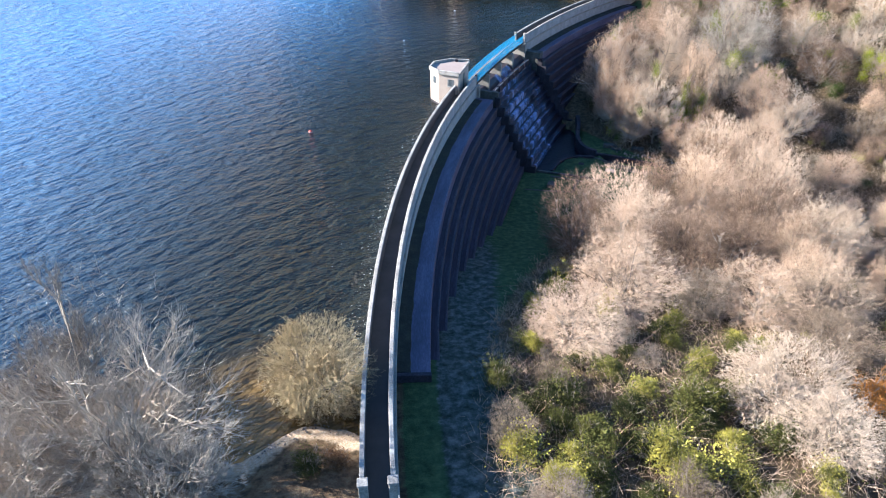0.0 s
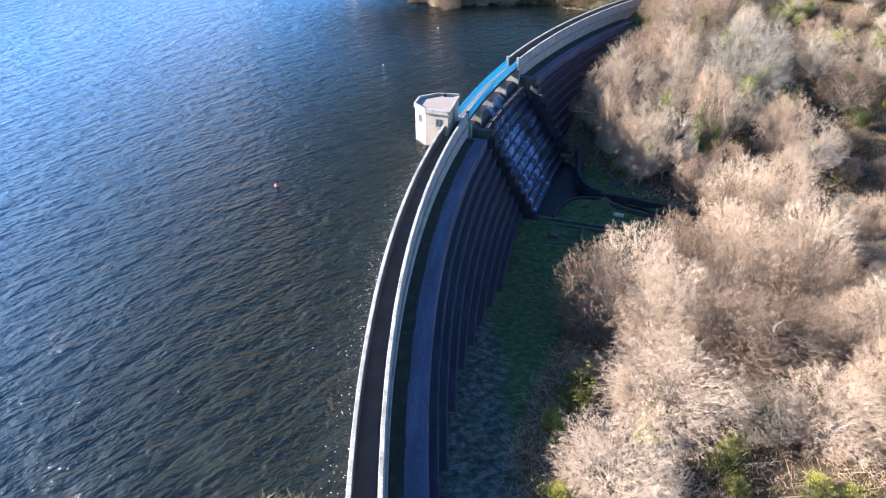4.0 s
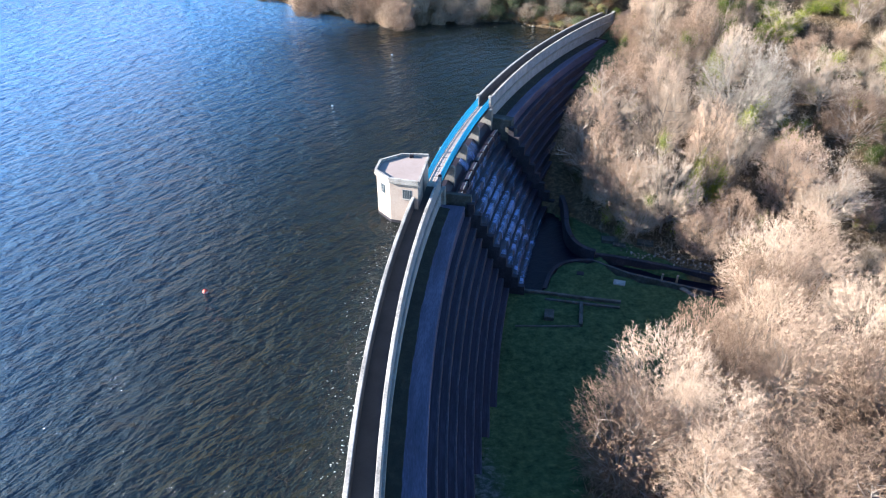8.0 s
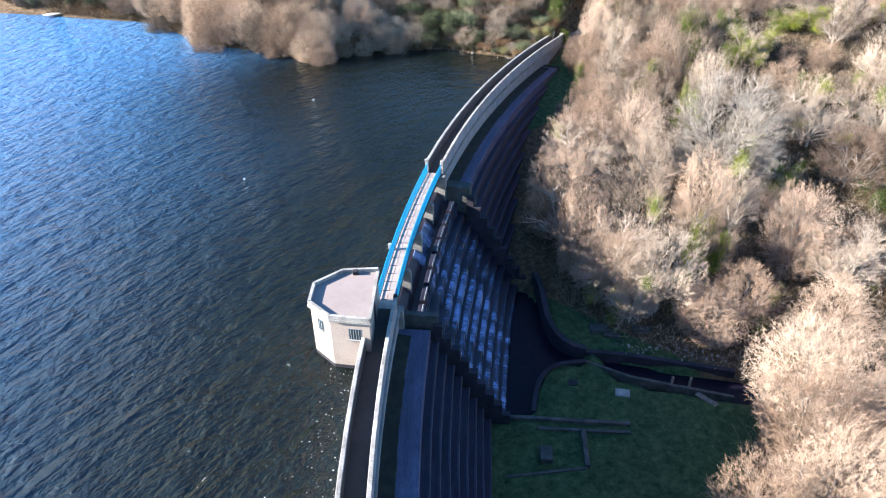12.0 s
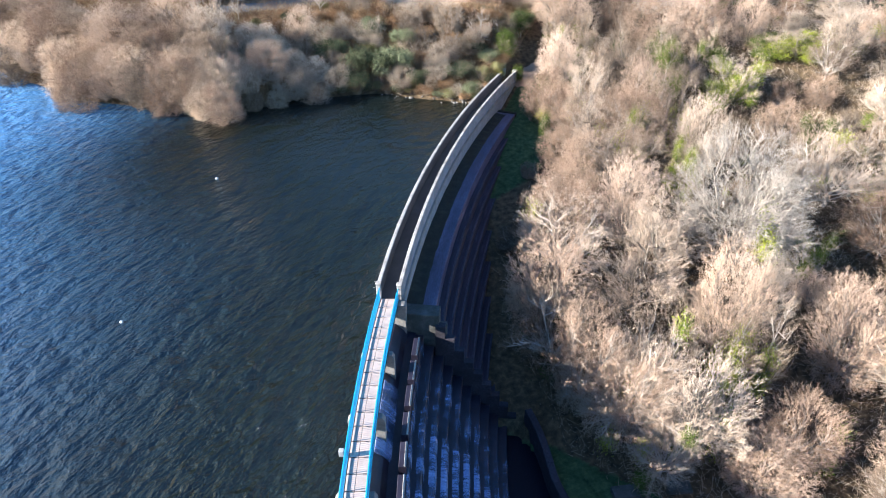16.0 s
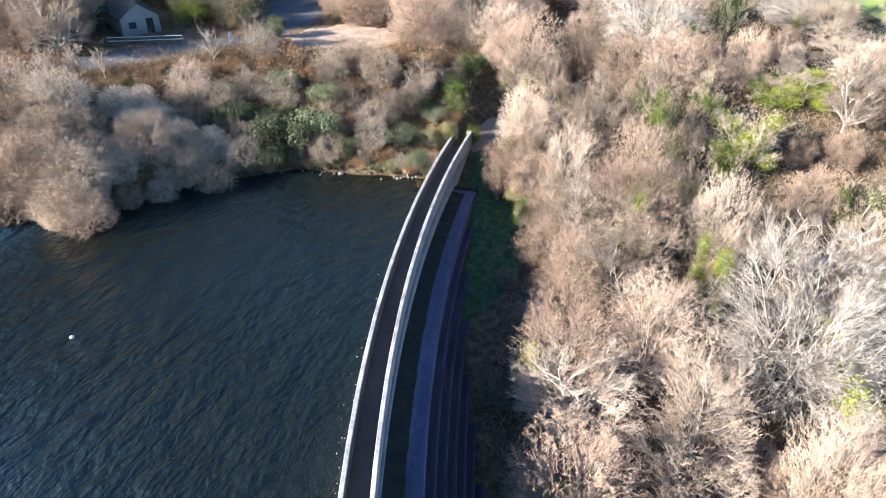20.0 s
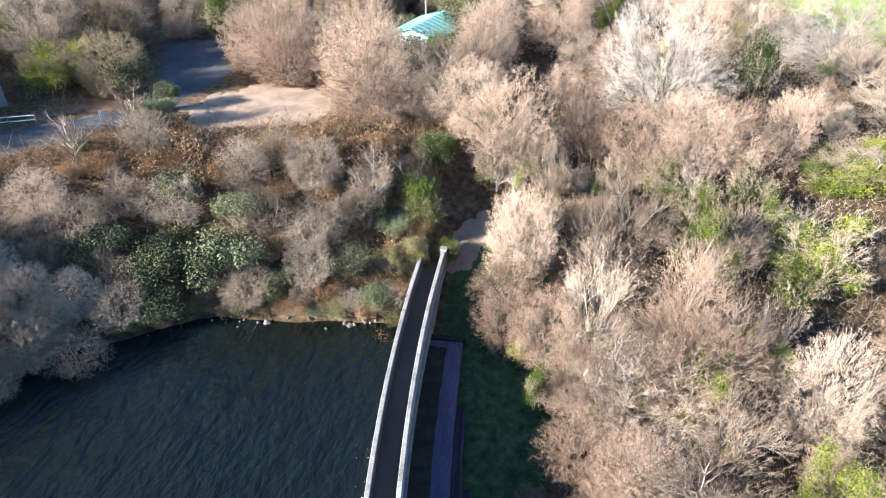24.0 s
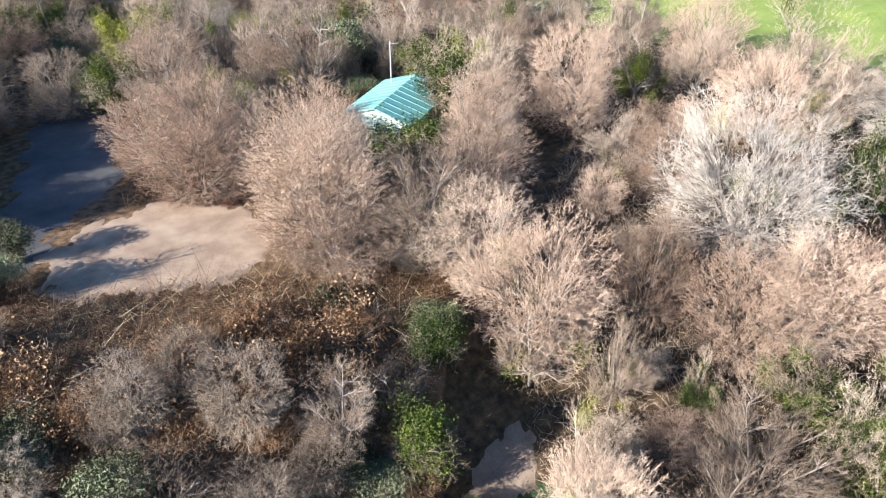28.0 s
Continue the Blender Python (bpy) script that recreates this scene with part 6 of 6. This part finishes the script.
crowns("willow", ((10.0, 38.8, 4.0, 4.6), (26.2, 42.9, 4.0, 5.7), (15.6, 45.2, 4.6, 6.2), (32.1, 45.8, 3.2, 6.0), (33.2, 52.3, 4.0, 7.2), (23.6, 52.4, 4.0, 6.9), (27.3, 52.9, 4.8, 6.7), (18.0, 53.9, 3.6, 8.0), (23.1, 56.4, 4.8, 7.6), (14.2, 59.6, 4.0, 9.0), (20.3, 59.6, 4.8, 7.8), (34.5, 61.0, 4.5, 10.2), (30.7, 65.3, 4.8, 9.9), (20.0, 65.4, 4.8, 9.4), (24.5, 66.2, 2.9, 9.8), (37.9, 67.8, 4.4, 12.2), (31.3, 70.5, 3.9, 10.5), (25.7, 70.7, 3.3, 9.5), (33.9, 75.1, 4.8, 10.5), (39.2, 76.8, 4.2, 11.1), (36.3, 79.6, 4.8, 10.9), (45.8, 86.6, 3.7, 8.6),))
crowns("sand", ((22.6, 25.8, 2.7, 3.8), (22.0, 29.9, 4.0, 5.4), (28.5, 35.4, 3.0, 3.7), (30.9, 41.7, 3.6, 5.4), (37.0, 53.7, 4.1, 8.6), (53.8, 123.5, 2.9, 8.5), (28.1, 207.1, 5.1, 4.6),))
crowns("pale", ((51.8, 92.7, 4.5, 10.1), (29.8, 95.4, 3.2, 7.5), (33.2, 96.2, 4.2, 11.5), (40.4, 98.5, 2.9, 12.1), (29.1, 100.5, 5.2, 10.9), (33.4, 101.8, 3.7, 11.8), (26.9, 107.5, 4.7, 11.2), (36.6, 109.4, 5.2, 10.7), (40.8, 112.1, 3.4, 10.7), (61.7, 112.2, 4.9, 8.2), (61.8, 114.9, 3.8, 8.6), (32.9, 117.6, 5.2, 9.8), (43.4, 123.7, 5.2, 8.7), (47.5, 125.7, 3.0, 8.3), (52.9, 129.2, 2.9, 9.4), (44.9, 129.9, 4.2, 7.6), (44.2, 132.0, 4.0, 8.3), (60.4, 135.0, 3.0, 8.6), (47.0, 136.7, 3.0, 10.4), (87.8, 137.1, 5.1, 4.6), (51.8, 140.2, 3.8, 9.0), (48.9, 146.9, 2.1, 8.4), (54.5, 149.4, 2.0, 7.9), (52.4, 153.6, 2.6, 7.0),))
crowns("brown", ((35.8, 91.6, 3.4, 6.0), (40.3, 92.3, 3.3, 8.0), (49.3, 97.1, 3.6, 10.6), (40.8, 103.1, 3.7, 12.3), (61.7, 104.9, 4.6, 8.1), (28.3, 111.7, 3.9, 10.8), (40.6, 117.9, 3.5, 9.8), (34.6, 120.6, 4.2, 8.9), (41.3, 127.6, 2.5, 6.4), (40.4, 131.0, 2.7, 5.0), (49.1, 130.1, 4.6, 8.5), (43.2, 134.4, 2.4, 5.0), (52.0, 132.9, 3.0, 9.9), (44.6, 138.4, 3.0, 6.4), (42.9, 141.4, 2.2, 5.2), (73.8, 139.6, 2.8, 7.2), (45.3, 143.6, 2.9, 5.3), (68.8, 142.6, 4.2, 7.1), (66.9, 144.5, 4.0, 7.3), (47.7, 144.9, 3.0, 9.2), (63.0, 146.6, 3.6, 7.8), (60.8, 151.8, 2.9, 8.0), (54.6, 155.3, 4.5, 9.4), (48.6, 167.0, 4.2, 4.8),))
crowns("brown", ((27.6, 104.0, 3.6, 10.4), (29.6, 99.0, 3.4, 9.6), (51.8, 173.1, 3.1, 6.9), (45.8, 181.8, 4.4, 6.6),))
crowns("dome", ((49.5, 111.7, 7.2, 13.1), (94.2, 147.0, 6.5, 8.6), (70.2, 151.3, 6.1, 11.5),))
crowns("ivied", ((38.9, 99.2, 2.9, 12.5), (48.9, 119.8, 2.3, 9.0), (54.8, 128.1, 2.1, 9.1), (63.3, 130.1, 3.3, 7.4), (65.1, 132.2, 4.4, 6.7), (76.8, 133.5, 5.3, 4.8), (73.9, 135.0, 3.4, 5.2), (58.1, 136.3, 3.2, 9.1), (59.9, 138.8, 2.1, 8.9), (58.0, 145.9, 1.4, 5.9),))
crowns("green", ((48.6, 129.0, 1.3, 5.6), (46.0, 131.5, 0.9, 3.5), (41.2, 136.0, 0.9, 3.9), (78.2, 146.5, 1.9, 7.7), (44.3, 153.4, 2.1, 4.0), (48.2, 157.2, 1.7, 3.9), (60.3, 173.1, 3.5, 5.2),))
crowns("dull", ((14.6, 35.0, 1.3, 1.2), (21.9, 43.7, 2.7, 3.9),))
crowns("gorse", ((17.3, 26.3, 1.2, 1.8), (20.2, 26.6, 1.7, 2.2), (13.7, 26.9, 1.6, 1.4), (16.0, 28.0, 1.8, 1.6), (17.9, 30.5, 1.6, 2.0), (23.5, 36.5, 1.0, 1.4), (22.2, 37.6, 1.2, 1.7), (13.8, 42.7, 1.1, 2.3), (8.0, 45.0, 1.2, 1.8), (9.7, 46.5, 1.6, 2.6),))
plant("rust", 27.4, 29.5, 1.1)
# lower growth in front of the tall trees, and bare scrub in the shade below the steps
for x, y, c in ((26.2, 110.6, 0.85), (27.4, 115.0, 0.85), (29.6, 121.6, 0.85), (32.4, 122.6, 0.6), (34.3, 126.6, 0.6), (36.4, 131.0, 0.6), (30.0, 118.2, 0.5)):
    plant("dull", x, y, c * 0.7)


def gorse_bank():
    th, o = rng.uniform(-9, 1), rng.uniform(6, 24)
    edge = np.interp(th, [-9, -6, -2.7, 1], [5.8, 6.3, 7.2, 9.2])
    p = arc(o, th)
    return None if o < edge else (p.x, p.y, th, o)


def woods_near():
    th, o = rng.uniform(-9, 20.5), rng.uniform(4, 80)
    edge = np.interp(th, [-9, -6, -2.7, 1, 7, 10, 14, 16.5, 19.5, 20.5], [6, 6.5, 7.5, 9.5, 14.5, 18, 24.5, 26, 31, 40])
    p = arc(o, th)
    return None if o < edge or p.x > 80 else (p.x, p.y, th, o)


def woods_far():
    th, o = rng.uniform(20, 78), rng.uniform(-2, 95)
    edge = np.interp(th, [20, 22, 24, 26, 30, 33, 36, 40, 44, 46, 52, 58], [44, 35, 22, 16, 13.5, 10, 9, 11, 11.5, 6, 4, -2])
    p = arc(o, th)
    return None if o < edge or p.x > 122 or inside(np.array(p.x), np.array(p.y), PASTURE) > -2.0 else (p.x, p.y, th, o)


def bank():
    x, y = rng.uniform(-45, 100), 146 + 110 * rng.uniform(0, 1) ** 1.4
    far = y - float(np.interp(x, FAR_X, FAR_Y))
    th, o = polar(x, y)
    if far < 0.8 or o > -2.5 or th < 44:
        return None
    for poly in ([(33, 174.5), (44, 168.5), (49, 172), (49, 180), (45, 185), (33, 185)], [(-8, 178.5), (8, 178.5), (28, 179), (36, 178), (43, 187), (50, 218), (41, 218), (34, 196), (28, 188), (8, 190), (-8, 190)], [(8, 186), (22, 186), (24, 204), (8, 206)], [(60, 176), (70, 176), (72, 188), (60, 188)], [(47, 178), (58, 173), (66, 180), (60, 192), (50, 186)], [(43, 148), (52, 147), (57, 154), (46, 154)]):
        if inside(np.array(x), np.array(y), poly) > (-3.2 if poly[0] == (33, 174.5) else -1.2):
            return None
    return (x, y, far, 0)


for x, y, th, o in scatter(34, gorse_bank, 1.5):
    plant("gorse" if rng.random() < 0.7 else "dull", x, y, rng.uniform(0.45, 0.85))
for x, y, th, o in scatter(26, woods_near, 4.0):
    if th < 3 and o < 30:
        plant("gorse" if rng.random() < 0.6 else "dull", x, y, rng.uniform(0.7, 1.1))
    else:
        plant("willow", x, y, rng.uniform(0.5, 0.8))
for x, y, th, o in scatter(90, woods_far, 3.9):
    u = rng.random()
    plant("ivied" if u < 0.2 else "brown" if u < 0.5 else "pale", x, y, rng.uniform(0.65, 0.95))


# a lower storey that closes the wood
for x, y, th, o in scatter(75, woods_near, 2.2):
    plant("willow" if o > 44 else "gorse" if th < 4 or rng.random() < 0.3 else "dull", x, y, rng.uniform(0.4, 0.62))
for x, y, th, o in scatter(120, woods_far, 2.3):
    u = rng.random()
    plant("brown" if u < 0.35 else "dull" if u < 0.8 else "holly" if u < 0.9 else "green", x, y, rng.uniform(0.4, 0.65))


def shore_row():
    x = rng.uniform(-55, 40)
    far = rng.uniform(-0.9 if -14 < x < 19 else 1.9, 10.5 if -30 < x < 19 else 5)
    y = float(np.interp(x, FAR_X, FAR_Y)) + far
    th, o = polar(x, y)
    return None if o > -3.5 else (x, y, far, 0)


for x, y, far, _ in scatter(150, shore_row, 2.2):
    island = -30 < x < 19
    plant(("osier" if island else "dull") if rng.random() < (0.75 if island else 0.6) else "willow" if island else "holly", x, y, rng.uniform(0.95, 1.2) * (0.92 * (1.0 if x < 6 else 0.6) * (1.0 if x < 8 or far > 1 else 0.8) if island else 0.62))
for x, y, far, _ in scatter(470, bank, 1.9):
    u = rng.random()
    if 6 < x < 52 and 160 < y < 179:
        plant("bracken" if u < 0.35 else "bramble" if u < 0.9 else "dull", x, y, rng.uniform(0.5, 0.9))
    elif far < 13:
        plant("dull" if u < 0.2 else "bracken" if u < 0.52 else "bramble" if u < 0.88 else "holly", x, y, rng.uniform(0.7, 1.0))
    else:
        plant("brown" if u < 0.25 else "dull" if u < 0.5 else "pale" if u < 0.68 else "holly" if u < 0.8 else "ivied", x, y, rng.uniform(0.8, 1.1))
for x, y, far, _ in scatter(70, bank, 1.7):
    if far < 16:
        plant("bramble", x, y, rng.uniform(0.5, 0.9))
